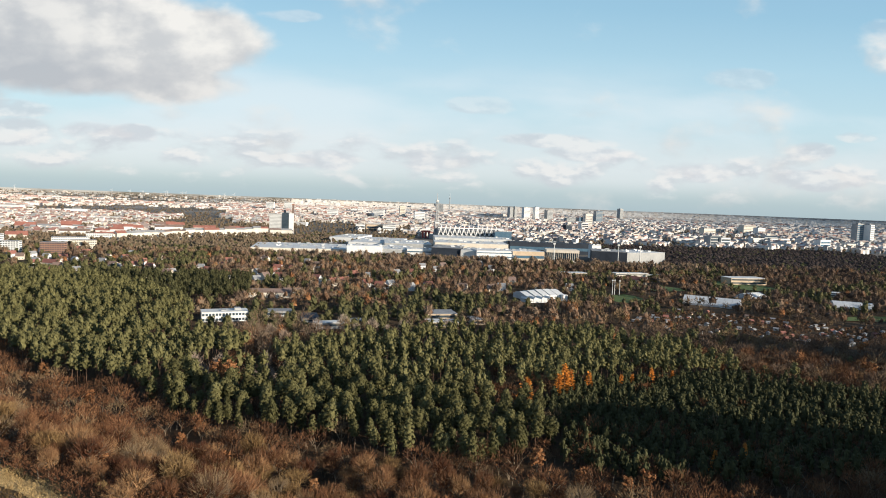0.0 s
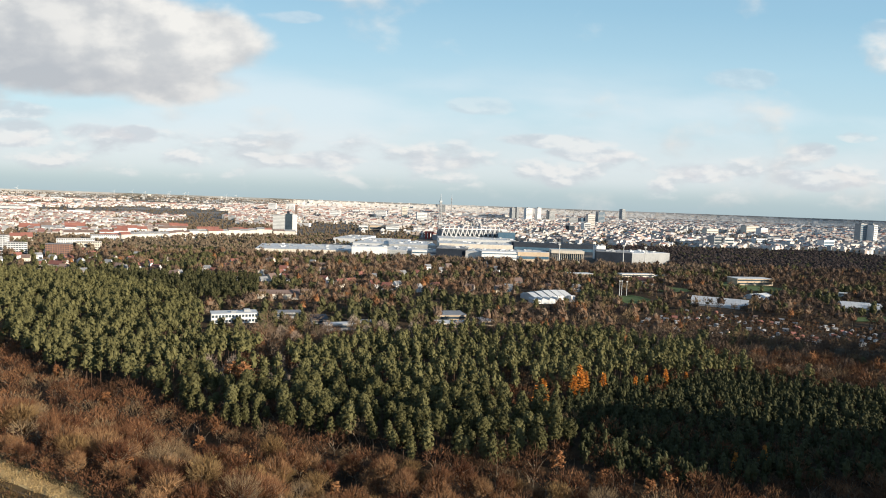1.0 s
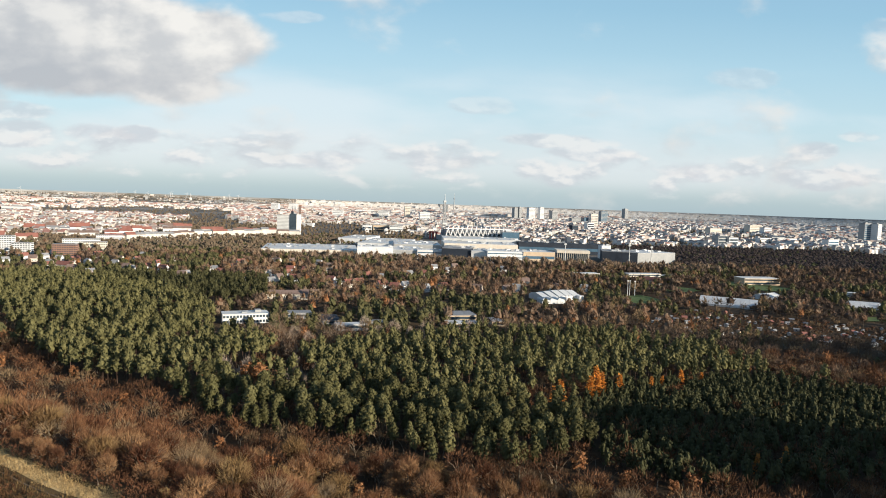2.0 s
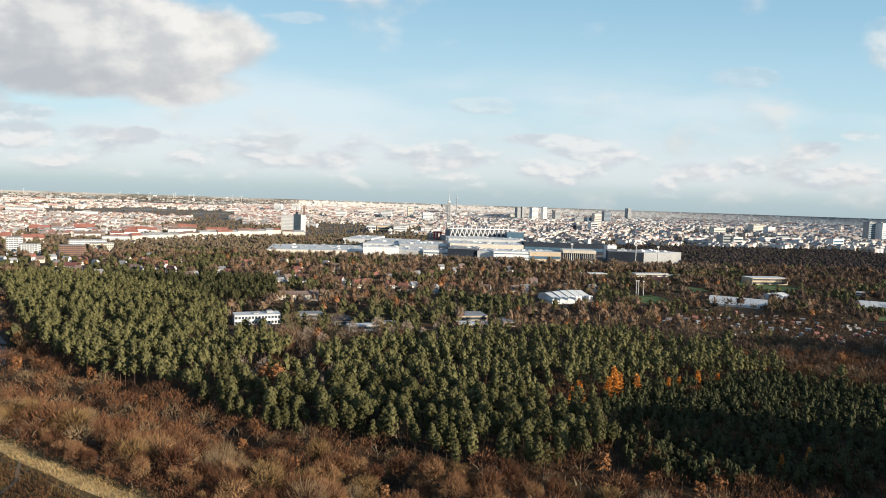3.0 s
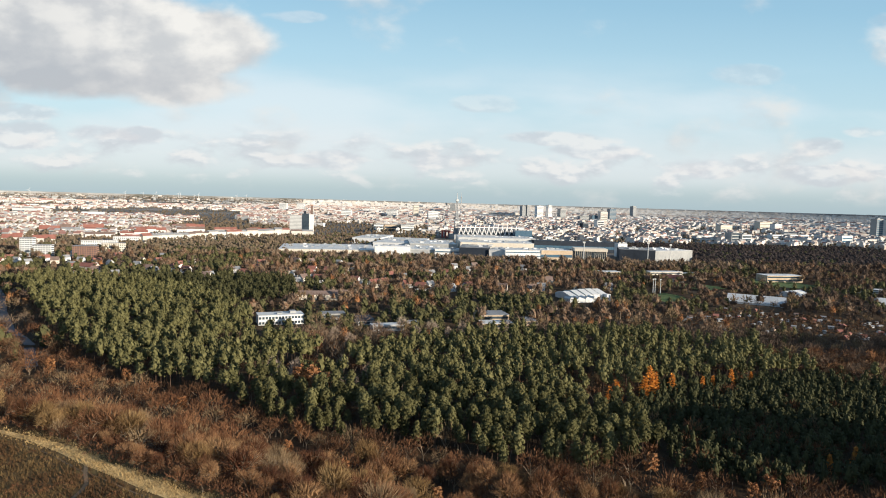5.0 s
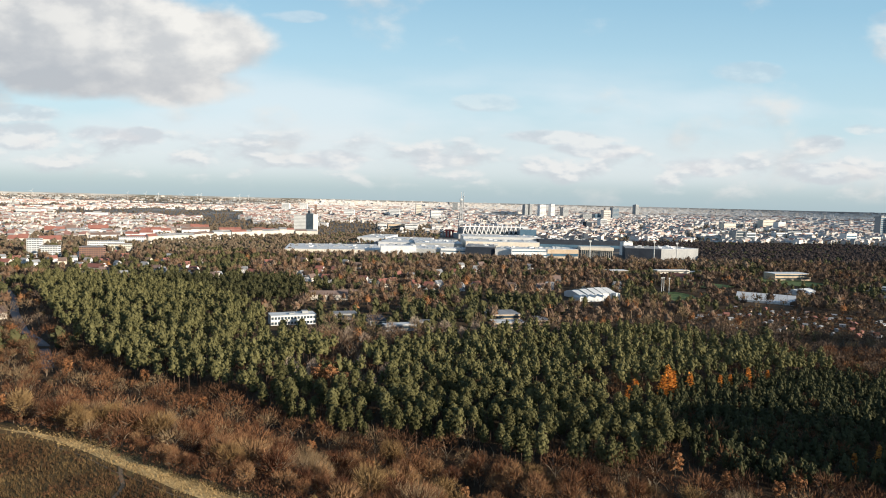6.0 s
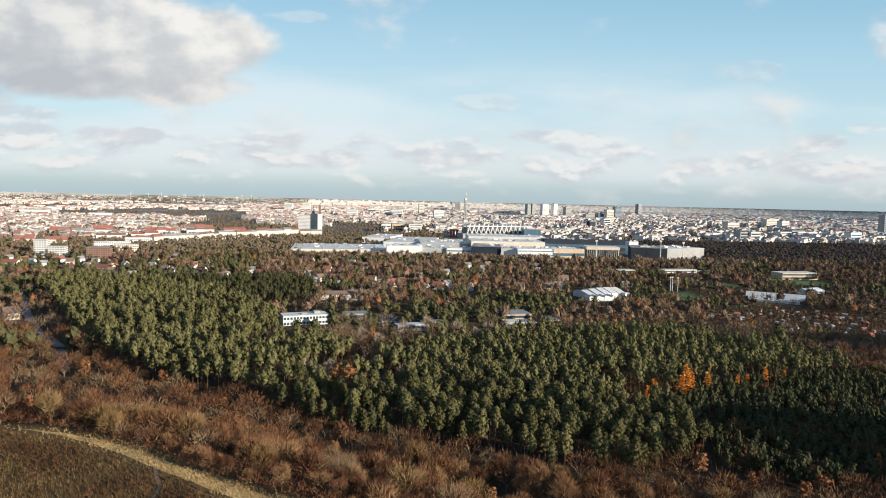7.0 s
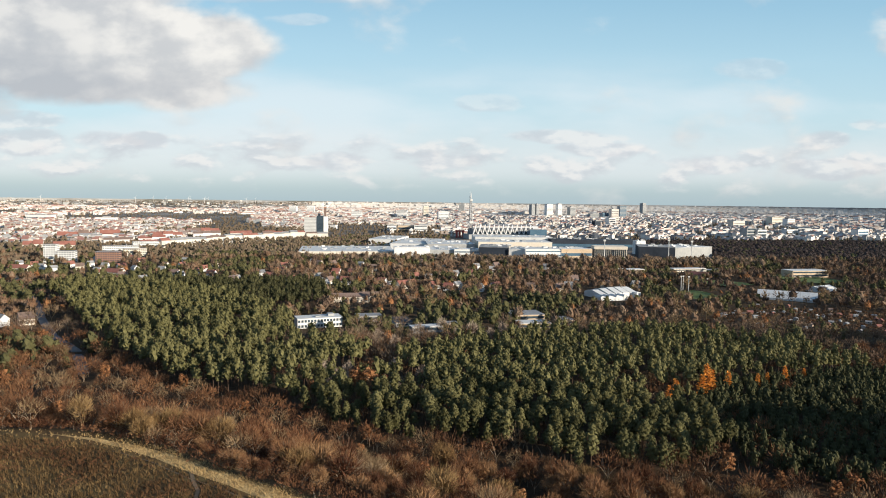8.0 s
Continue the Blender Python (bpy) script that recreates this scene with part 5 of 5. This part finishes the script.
BARES = [bare(s, limbs=12, twigs=1050, thick=0.043, hearts=1, height=h, width=w) for s, h, w in ((41, 10.0, 4.7), (42, 9.0, 5.0), (43, 11.0, 4.4), (44, 8.5, 4.2), (45, 9.6, 5.3))]
BARES_PALE = [bare(s, limbs=16, twigs=760, height=h, width=4.4, thick=0.032, long=0.28) for s, h in ((46, 11.0), (47, 9.5))]
BIRCH_FORMS = [bare(s, limbs=16, twigs=380, height=h, width=3.6, thick=0.075, long=0.26) for s, h in ((48, 12.0), (49, 10.5))]
BARES_PLAIN = [bare(s, limbs=4, twigs=190, thick=0.085, forks=2, hearts=1, width=w, height=h) for s, w, h in ((51, 4.8, 10.0), (52, 4.4, 9.0), (53, 5.0, 11.0))]
LEAFY = [leafy(s) for s in (61, 62)]
LARCH_FORMS = [spruce(s, rings=11, leaves=36, size=0.9, height=13.5, width=3.3) for s in (33, 34)]


def middle_edge(x, y):
    """Places at the foot of the slope, along the near edge of the middle pines."""
    return ~inside(PINES_MIDDLE, x, y - 12) & ~inside(PINES_WEST, x, y)


# pine stands
x, y = scatter(-560, 360, 225, 820, 6.5, 0.42)
west = (inside(PINES_WEST, x, y) & ~inside(CLEARING, x, y)) | inside(PINES_BACK, x, y)
middle = inside(PINES_MIDDLE, x, y) & ~inside(PLANTATION, x, y) & (~inside(GLADE, x, y) | (rng.random(x.size) < 0.5))
keep = (west | middle) & ~near_line(ROAD[3:], x, y, 6) & ~near_line(ROAD[:4], x, y, 3) & free(x, y, 3) & in_view(x, y) & (rng.random(x.size) < np.where(y > 430, 0.74, 0.86))
x, y = x[keep], y[keep]
order = np.argsort(np.hypot(x + 40, y))
x, y = x[order], y[order]
size = rng.choice([0.72, 0.88, 1.0, 1.06, 1.12], x.size) * rng.uniform(0.92, 1.1, x.size) * np.where(inside(PINES_BACK, x, y), 0.9, 1.0)
edge_tree = middle_edge(x, y)[:290]
for some, forms in ((~edge_tree, PINES), (edge_tree, EDGE_PINES)):
    single_trees(forms, (PINE_BARK, NEEDLES), on_land(x, y)[:290][some], size[:290][some], "pine_tree", "crown", "Scots pine with a bare reddish trunk and rounded dark green crown", "tree", "pines at the wood's edge")
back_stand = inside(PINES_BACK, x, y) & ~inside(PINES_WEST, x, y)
back_stand[:290] = False
front_stand = ~back_stand
front_stand[:290] = False
plant(PINES_PLAIN, on_land(x, y)[front_stand], size[front_stand], [PINE_BARK, NEEDLES], "pine_forest", "dense pine forest with olive green crowns", "forest")
# a cloud's shadow over the back stand, given by the darker needles
plant(PINES_PLAIN, on_land(x, y)[back_stand], size[back_stand], [PINE_BARK, NEEDLES_BACK], "dark_pine_forest", "dense pine stand, cloud shadow put into its dark crowns", "forest")

x, y = scatter(30, 360, 225, 420, 5.0, 0.45)
keep = inside(PLANTATION, x, y) & in_view(x, y) & free(x, y) & (rng.random(x.size) < np.where(y < 318, 0.7, 0.96))
x, y = x[keep], y[keep]
plant(YOUNG_PINES, on_land(x, y), rng.uniform(0.8, 1.12, x.size), [PINE_BARK, NEEDLES_DARK], "conifer_plantation", "dense dark plantation of young pointed conifers", "forest")

# leafless woodland on the hill's slope and below it
x, y = scatter(-460, 330, 110, 480, 8.2, 0.42)
d = crest(x, y)
pines_here = (inside(PINES_WEST, x, y) | inside(PINES_MIDDLE, x, y)) & ~inside(GLADE, x, y) & (rng.random(x.size) < np.where(inside(PLANTATION, x, y) & (y < 318), 0.35, np.where(inside(PINES_MIDDLE, x, y), 0.84, 0.95)))
keep = (d > 3.2) & ~pines_here & ~near_line(ROAD, x, y, 5) & free(x, y, 3) & in_view(x, y, 40) & (rng.random(x.size) < 0.9) & (~inside(PLANTATION, x, y) | (rng.random(x.size) < 0.6))
x, y, d = x[keep], y[keep], d[keep]
order = np.argsort(np.hypot(x + 60, y))
x, y, d = x[order], y[order], d[order]
size = rng.choice([0.62, 0.85, 1.0, 1.1, 1.3], x.size) * rng.uniform(0.92, 1.1, x.size) * np.maximum(0.6 + 0.4 * ease((d - 3) / 24), 0.95 * ease((-130 - x) / 40.0))
kind = rng.random(x.size)
kind = np.where((x < -150) & (d < 45) & (kind < 0.4), 0.8, kind)
near = np.arange(x.size) < 500
a, b, c, gold = near & (kind < 0.64), near & (kind >= 0.64) & (kind < 0.73), kind >= 0.985, near & (kind >= 0.73) & (kind < 0.91)
single_trees(BARES, (BARK, TWIGS), on_land(x, y)[a], size[a], "bare_tree", "crown", "leafless broad tree with a dome of red-brown twigs", "tree", "leafless trees on the slope")
single_trees(BARES_PALE, (BARK, TWIGS_PALE), on_land(x, y)[b], size[b], "pale_bare_tree", "crown", "leafless tree with pale grey-yellow branches", "tree", "pale leafless trees on the slope")
single_trees(BARES, (TWIGS_PALE, TWIGS_GOLD), on_land(x, y)[gold], size[gold], "golden_bare_tree", "crown", "leafless broad tree with golden-brown twigs and pale limbs", "tree", "golden leafless trees on the slope")
rest = ~(a | b | c | gold)
shade_of = rng.random(x.size)
for low, high, mat, tone in ((0.0, 0.55, TWIGS, "brown"), (0.55, 0.68, TWIGS_PALE, "pale grey-brown"), (0.68, 1.0, TWIGS_DARK, "dark red-brown")):
    some = rest & (shade_of >= low) & (shade_of < high)
    plant(BARES_PLAIN, on_land(x, y)[some], size[some], [BARK, mat], "leafless_woodland", "leafless %s woodland below the hill" % tone, "forest")
plant(LEAFY, on_land(x, y)[c], size[c] * 0.8, [BARK, RUSSET], "russet_trees", "scattered trees that hold russet leaves", "forest")

# undergrowth and young trees that fill the gaps
x, y = scatter(-460, 330, 110, 545, 8.8, 0.5)
keep = (crest(x, y) > 5) & (~inside(PINES_WEST, x + 4, y - 14) | inside(CLEARING, x, y)) & ~near_line(ROAD, x, y, 4) & free(x, y, 3) & in_view(x, y, 30) & (rng.random(x.size) < 0.85) & ~inside(PLANTATION, x, y - 20)
keep &= ~inside(PINES_MIDDLE, x, y) | (rng.random(x.size) < np.where(inside(PINES_MIDDLE, x, y - 22), 0.12, 0.85))
YOUNG = [bare(s, limbs=1, twigs=64, height=4.4, width=2.2, thick=0.08, forks=2, lobes=9) for s in (55, 56)]
plant(YOUNG, on_land(x, y)[keep], rng.uniform(0.7, 1.8, keep.sum()) * np.where(inside(CLEARING, x, y)[keep], 0.5, np.where(inside(PINES_MIDDLE, x, y)[keep], 1.35, 1.0)), [BARK, TWIGS_DARK], "undergrowth", "leafless young trees and shrubs filling the slope", "bushes")

# the few bright trees
for x, y, k in LARCHES:
    single_trees(LARCH_FORMS, (PINE_BARK, ORANGE), on_land(np.array([x]), np.array([y])), [k * 1.26], "larch", "crown", "larch with bright orange autumn needles", "tree", "orange larches")
for x, y, k in OAKS:
    single_trees(LEAFY, (BARK, RUSSET), on_land(np.array([x]), np.array([y])), [k], "russet_oak", "crown", "oak that still holds its russet leaves", "tree", "russet oaks")

# mixed woods between the pines and the fair halls
x, y = scatter(-1000, 1000, 380, 1260, 12.6, 0.5)
d0 = np.hypot(x + 40, y)
blocked = inside(PINES_WEST, x, y) | inside(PINES_BACK, x, y) | inside(PINES_MIDDLE, x, y) | inside(PLANTATION, x, y) | inside(FAIR, x, y)
for outline in FIELDS:
    for back in (0, 14, 28):
        blocked |= inside([(u0 - u0 * back / 1000, v0 - back) for u0, v0 in outline], x, y)
thin = np.where(inside(ALLOTMENTS, x, y), 0.9, 0.97)
keep = ~blocked & ~near_line(ROAD[4:], x, y, 6) & ~near_line(ROAD[:5], x, y, 3) & free(x, y, 1.5) & in_view(x, y, 60) & (rng.random(x.size) < thin) & (crest(x, y) > 195)
keep &= ~((x < -500) & (y > 880) & (rng.random(x.size) < 0.5))
x, y = x[keep], y[keep]
kind = np.array([noise.noise(Vector((float(p) * 0.011, float(q) * 0.011, 0.5))) for p, q in zip(x, y)]) * 1.25 + rng.normal(0, 0.2, x.size) - 0.12 * ease((x - 150) / 200.0) + 0.22 * ease((-x - 60) / 120.0) * ease((y - 740) / 60.0)
size = rng.choice([0.7, 0.9, 1.1, 1.4], x.size) * rng.uniform(0.88, 1.12, x.size) * np.where(inside(ALLOTMENTS, x, y), 0.42, 1.0)
ever = kind > 0.12
brown = (kind <= 0.12) & (rng.random(x.size) < 0.955)
MID_PINE = [pine(s, puffs=8, leaves=5, size=1.1, width=4.1, height=h, low=0.12, limbs=False, taper=0.5, body=5) for s, h in ((71, 10.5), (72, 9.5), (73, 12.0))]
MID_BARE = [round_tree(s, h, w) for s, h, w in ((81, 12.0, 4.8), (82, 10.5, 5.4), (83, 15.0, 4.4), (84, 9.0, 4.2), (85, 13.0, 5.6))]
MID_BIRCH = [round_tree(s, h, w, 110, 1.15, 0.35) for s, h, w in ((82, 11.0, 4.4), (84, 13.0, 3.8))]
MID_LEAFY = [round_tree(s, 12.0, 4.4) for s in (91, 92)]
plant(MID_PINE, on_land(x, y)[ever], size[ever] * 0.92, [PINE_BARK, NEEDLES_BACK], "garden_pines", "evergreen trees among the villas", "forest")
tone = rng.random(x.size)
# dark trees throughout, more to the right as cloud shade put in colour
cloud_shade = 0.22 + 0.46 * ease((x - 120) / 160.0)
classes = [(tone < cloud_shade, GARDEN_DARK, "garden_dark_trees", "leafless dark brown trees among the villas, more for cloud shade", GARDEN_DARK), ((tone >= cloud_shade) & (tone < 0.84), GARDEN_TWIGS, "garden_bare_trees", "leafless brown trees among the villas", BARK), (tone >= 0.84, TWIGS_PALE, "garden_birches", "pale leafless birches among the villas", TWIGS_PALE)]
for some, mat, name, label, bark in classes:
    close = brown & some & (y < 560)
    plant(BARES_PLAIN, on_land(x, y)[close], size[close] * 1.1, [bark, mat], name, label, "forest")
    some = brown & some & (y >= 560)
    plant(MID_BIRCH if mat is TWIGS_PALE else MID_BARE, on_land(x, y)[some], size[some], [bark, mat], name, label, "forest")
left = ~(ever | brown)
plant(MID_LEAFY, on_land(x, y)[left], size[left] * 0.85, [BARK, RUSSET], "garden_russet_trees", "trees with russet leaves among the villas", "forest")

# tall trees in front of the fair halls
x, y = scatter(-350, 500, 1120, 1192, 11.5, 0.5)
keep = free(x, y, 2) & (rng.random(x.size) < 0.9)
x, y = x[keep], y[keep]
pick_green = rng.random(x.size) < 0.14
plant(MID_BARE, on_land(x, y)[~pick_green], rng.uniform(1.05, 1.65, (~pick_green).sum()), [BARK, GARDEN_TWIGS], "avenue_trees", "tall leafless brown trees in front of the fair halls", "forest")
plant(MID_PINE, on_land(x, y)[pick_green], rng.uniform(0.9, 1.4, pick_green.sum()), [PINE_BARK, NEEDLES], "avenue_evergreens", "tall evergreens in front of the fair halls", "forest")

# pale birches round the clearing
x, y = np.array(BIRCHES, float).T
single_trees(BIRCH_FORMS, (BIRCH, BIRCH), on_land(x, y), rng.uniform(1.0, 1.4, x.size), "birch", "crown", "leafless birch with pale branches beside the pines", "tree", "pale birches by the clearing")

# shrubs and hedges between the allotment huts
x, y = scatter(170, 480, 535, 730, 6.2, 0.5)
keep = inside(ALLOTMENTS, x, y) & (rng.random(x.size) < 0.8)
SHRUB = [round_tree(s, 3.0, 1.9, 30, 0.6) for s in (89, 90)]
plant(SHRUB, on_land(x, y)[keep], rng.uniform(0.5, 1.3, keep.sum()), [BARK, TWIGS_DARK], "allotment_shrubs", "dark leafless shrubs and hedges between the garden huts", "bushes")

# street trees and parks in the town
def far_tree(seed):
    """A small crown for trees that stand a kilometre off or more."""
    r = np.random.default_rng(seed)
    lumps = [core((r.uniform(-2.2, 2.2), r.uniform(-2.2, 2.2), 6 + r.uniform(-1.5, 3)), (r.uniform(3.2, 4.6), r.uniform(3.2, 4.6), r.uniform(3.4, 5.4)), r)[:(8, 4)[i]] for i in range(2)]
    return cone((0, 0, -1), (0, 0, 6), 0.5, 0.3, 3)[:2], np.concatenate(lumps)


FAR_TREE = [far_tree(s) for s in (95, 96, 97, 98)]
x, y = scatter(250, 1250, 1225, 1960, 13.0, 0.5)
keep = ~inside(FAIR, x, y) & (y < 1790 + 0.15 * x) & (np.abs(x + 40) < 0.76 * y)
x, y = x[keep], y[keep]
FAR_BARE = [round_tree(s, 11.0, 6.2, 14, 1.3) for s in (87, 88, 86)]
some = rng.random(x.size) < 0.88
plant(FAR_BARE, on_land(x, y)[some], rng.uniform(0.8, 1.3, some.sum()), [TWIGS_CLOUD_SHADE, TWIGS_CLOUD_SHADE], "far_woodland", "leafless woodland beyond the pitches, darkened as under cloud shadow", "forest")
plant(FAR_BARE, on_land(x, y)[~some], rng.uniform(0.8, 1.2, (~some).sum()), [PINE_BARK, NEEDLES_DARK], "far_evergreens", "evergreen trees in the woodland beyond the pitches", "forest")
x, y = scatter(-760, 0, 1262, 1990, 15.0, 0.5)
keep = ~inside(FAIR, x, y) & free(x, y) & (np.abs(x + 40) < 0.76 * y) & ~((x < -420 - (1800 - y) * 0.42) & (y > 1380)) & (rng.random(x.size) < 0.92)
x, y = x[keep], y[keep]
some = rng.random(x.size) < 0.5
plant(FAR_BARE, on_land(x, y)[some], rng.uniform(0.6, 1.05, some.sum()), [BARK, GARDEN_TWIGS], "park_trees", "leafless brown trees between the terraces and the fair halls", "forest")
plant(FAR_BARE, on_land(x, y)[~some], rng.uniform(0.6, 1.1, (~some).sum()), [PINE_BARK, NEEDLES], "park_evergreens", "dark evergreen trees between the terraces and the fair halls", "forest")
k = 11500
d = 1230 * np.exp(rng.uniform(0, 1.55, k))
a = rng.uniform(-0.72, 0.72, k)
x, y = CENTRE[0] + d * np.sin(a), CENTRE[1] + d * np.cos(a)
extra = 1400
far_way, side_way = rng.uniform(1350, 2500, extra), rng.uniform(-0.62, -0.2, extra)
x, y = np.concatenate([x, CENTRE[0] + far_way * np.sin(side_way)]), np.concatenate([y, CENTRE[1] + far_way * np.cos(side_way)])
d = np.concatenate([d, far_way])
keep = ~inside(FAIR, x, y) & (d < 5600) & ~((x > 250) & (y < 1790 + 0.15 * x))
x, y = x[keep], y[keep]
k = 4200
d = 5200 * np.exp(rng.uniform(0, 1.5, k))
a = np.where(rng.random(k) < 0.9, rng.uniform(-0.74, -0.2, k), rng.uniform(-0.2, 0.72, k))
x, y = np.concatenate([x, CENTRE[0] + d * np.sin(a)]), np.concatenate([y, CENTRE[1] + d * np.cos(a)])
grow = np.concatenate([np.ones(x.size - k), (d / 4200) ** 0.5])
spots = np.column_stack([x, y, np.zeros(x.size)])
moved = far(spots)
shrink = np.hypot(moved[:, 0] - CENTRE[0], moved[:, 1] - CENTRE[1]) / np.hypot(x - CENTRE[0], y - CENTRE[1])
plant(FAR_TREE, moved, shrink * grow * rng.uniform(0.9, 1.45, x.size), [BARK, DISTANT_TREES], "town_trees", "bare brown and green street trees between houses", "forest")

# ---- the hilltop: grass, brambles and the path along its edge ----


def tuft_shapes(seed, blades, tall, wide):
    r = np.random.default_rng(seed)
    a = r.uniform(0, 6.28, blades)
    root = np.stack([np.cos(a), np.sin(a), np.zeros(blades)], 1) * r.uniform(0, wide, (blades, 1)) * 0.6
    root[:, 2] = -0.1
    tip = root + np.stack([np.cos(a) * wide * 0.8, np.sin(a) * wide * 0.8, tall * r.uniform(0.6, 1.2, blades)], 1)
    side = np.stack([-np.sin(a), np.cos(a), np.zeros(blades)], 1) * wide * 0.17
    return np.zeros((0, 3, 3)), np.stack([root - side, root + side, tip], 1)


SIDE_PATH = [(-142, 180), (-139, 174), (-136, 169), (-135, 165), (-135, 160), (-142, 140), (-150, 125)]
theta = np.radians(np.arange(30, 150, 2.0))
edge = np.interp(np.degrees(theta), CREST_ANGLES, CREST_RADII)
PATH_LINE = [(-205 + (e - 5.0) * math.cos(t), 60 + (e - 5.0) * math.sin(t)) for t, e in zip(theta, edge) if math.degrees(t) < 77]
ribbon("grass_verge", [(-205 + (e + 0.2) * math.cos(t), 60 + (e + 0.2) * math.sin(t)) for t, e in zip(theta, edge) if math.degrees(t) < 90], 5.6, DRY_GRASS, "strip of pale dry grass along the hill's edge", 0.05, taper=52.0)
ribbon("footpath", PATH_LINE, 0.5, TRACK, "narrow trodden footpath along the hill's edge", 0.10)
ribbon("side_path", SIDE_PATH, 1.0, TRACK, "narrow trodden footpath over the hilltop", 0.11)

x, y = scatter(-340, -60, 100, 240, 0.55, 0.5)
d = crest(x, y)
patch = np.array([noise.noise(Vector((float(p) * 0.12, float(q) * 0.12, 4.0))) for p, q in zip(x, y)])
keep = (d > -2.7 + rng.normal(0, 0.6, x.size) + patch * 2) & (d < 5.8 + rng.normal(0, 1.0, x.size) + patch * 3) & in_view(x, y)
keep &= rng.random(x.size) < 0.07 + 0.93 * ease((x + 192) / 50.0)
plant([tuft_shapes(s, 9, 0.55, 0.32) for s in (1, 2, 3)], on_land(x, y)[keep], rng.uniform(0.5, 1.3, keep.sum()), [DRY_GRASS, DRY_GRASS], "tall_dry_grass", "tall pale dry grass along the hill's edge", "grass")
x, y = scatter(-340, -60, 100, 240, 0.95, 0.5)
d = crest(x, y)
patch = np.array([noise.noise(Vector((float(p) * 0.05, float(q) * 0.05, 2.0))) for p, q in zip(x, y)]) + rng.normal(0, 0.12, x.size)
ok = (d < -4.0 + rng.normal(0, 0.8, x.size)) & in_view(x, y) & ~near_line(SIDE_PATH, x, y, 0.7)
straw, weeds = ok & (patch < 0.13), ok & (patch >= 0.13)
plant([tuft_shapes(s, 8, 0.8, 0.5) for s in (4, 5, 6)], on_land(x, y)[straw], rng.uniform(0.4, 1.4, straw.sum()), [HILL_GRASS, HILL_GRASS], "hilltop_grass", "low straw-coloured and greenish grass on the hilltop", "grass")
plant([tuft_shapes(s, 10, 0.95, 0.5) for s in (7, 8, 9)], on_land(x, y)[weeds], rng.uniform(0.4, 1.4, weeds.sum()), [BROWN_GRASS, BROWN_GRASS], "dry_weeds", "tall dry brown weeds on the hilltop", "grass")
x, y = scatter(-340, -60, 100, 240, 2.7, 0.5)
d = crest(x, y)
clump = np.array([noise.noise(Vector((float(p) * 0.06, float(q) * 0.06, 9.0))) for p, q in zip(x, y)])
keep = (((d < -7) & (clump > 0.08)) | ((d > 2.5) & (d < 22))) & in_view(x, y)
BUSH = [bare(s, limbs=1, twigs=50, height=1.5, width=1.1, thick=0.045, forks=2, hearts=0, long=0.3) for s in (101, 102)]
BUSH = [(w[:0], gr) for w, gr in BUSH]
plant(BUSH, on_land(x, y)[keep], rng.uniform(0.5, 1.2, keep.sum()) * np.where(d[keep] > 0, 2.3, 1.0), [BARK, TWIGS], "brambles", "low brown brambles and seedlings", "bushes")
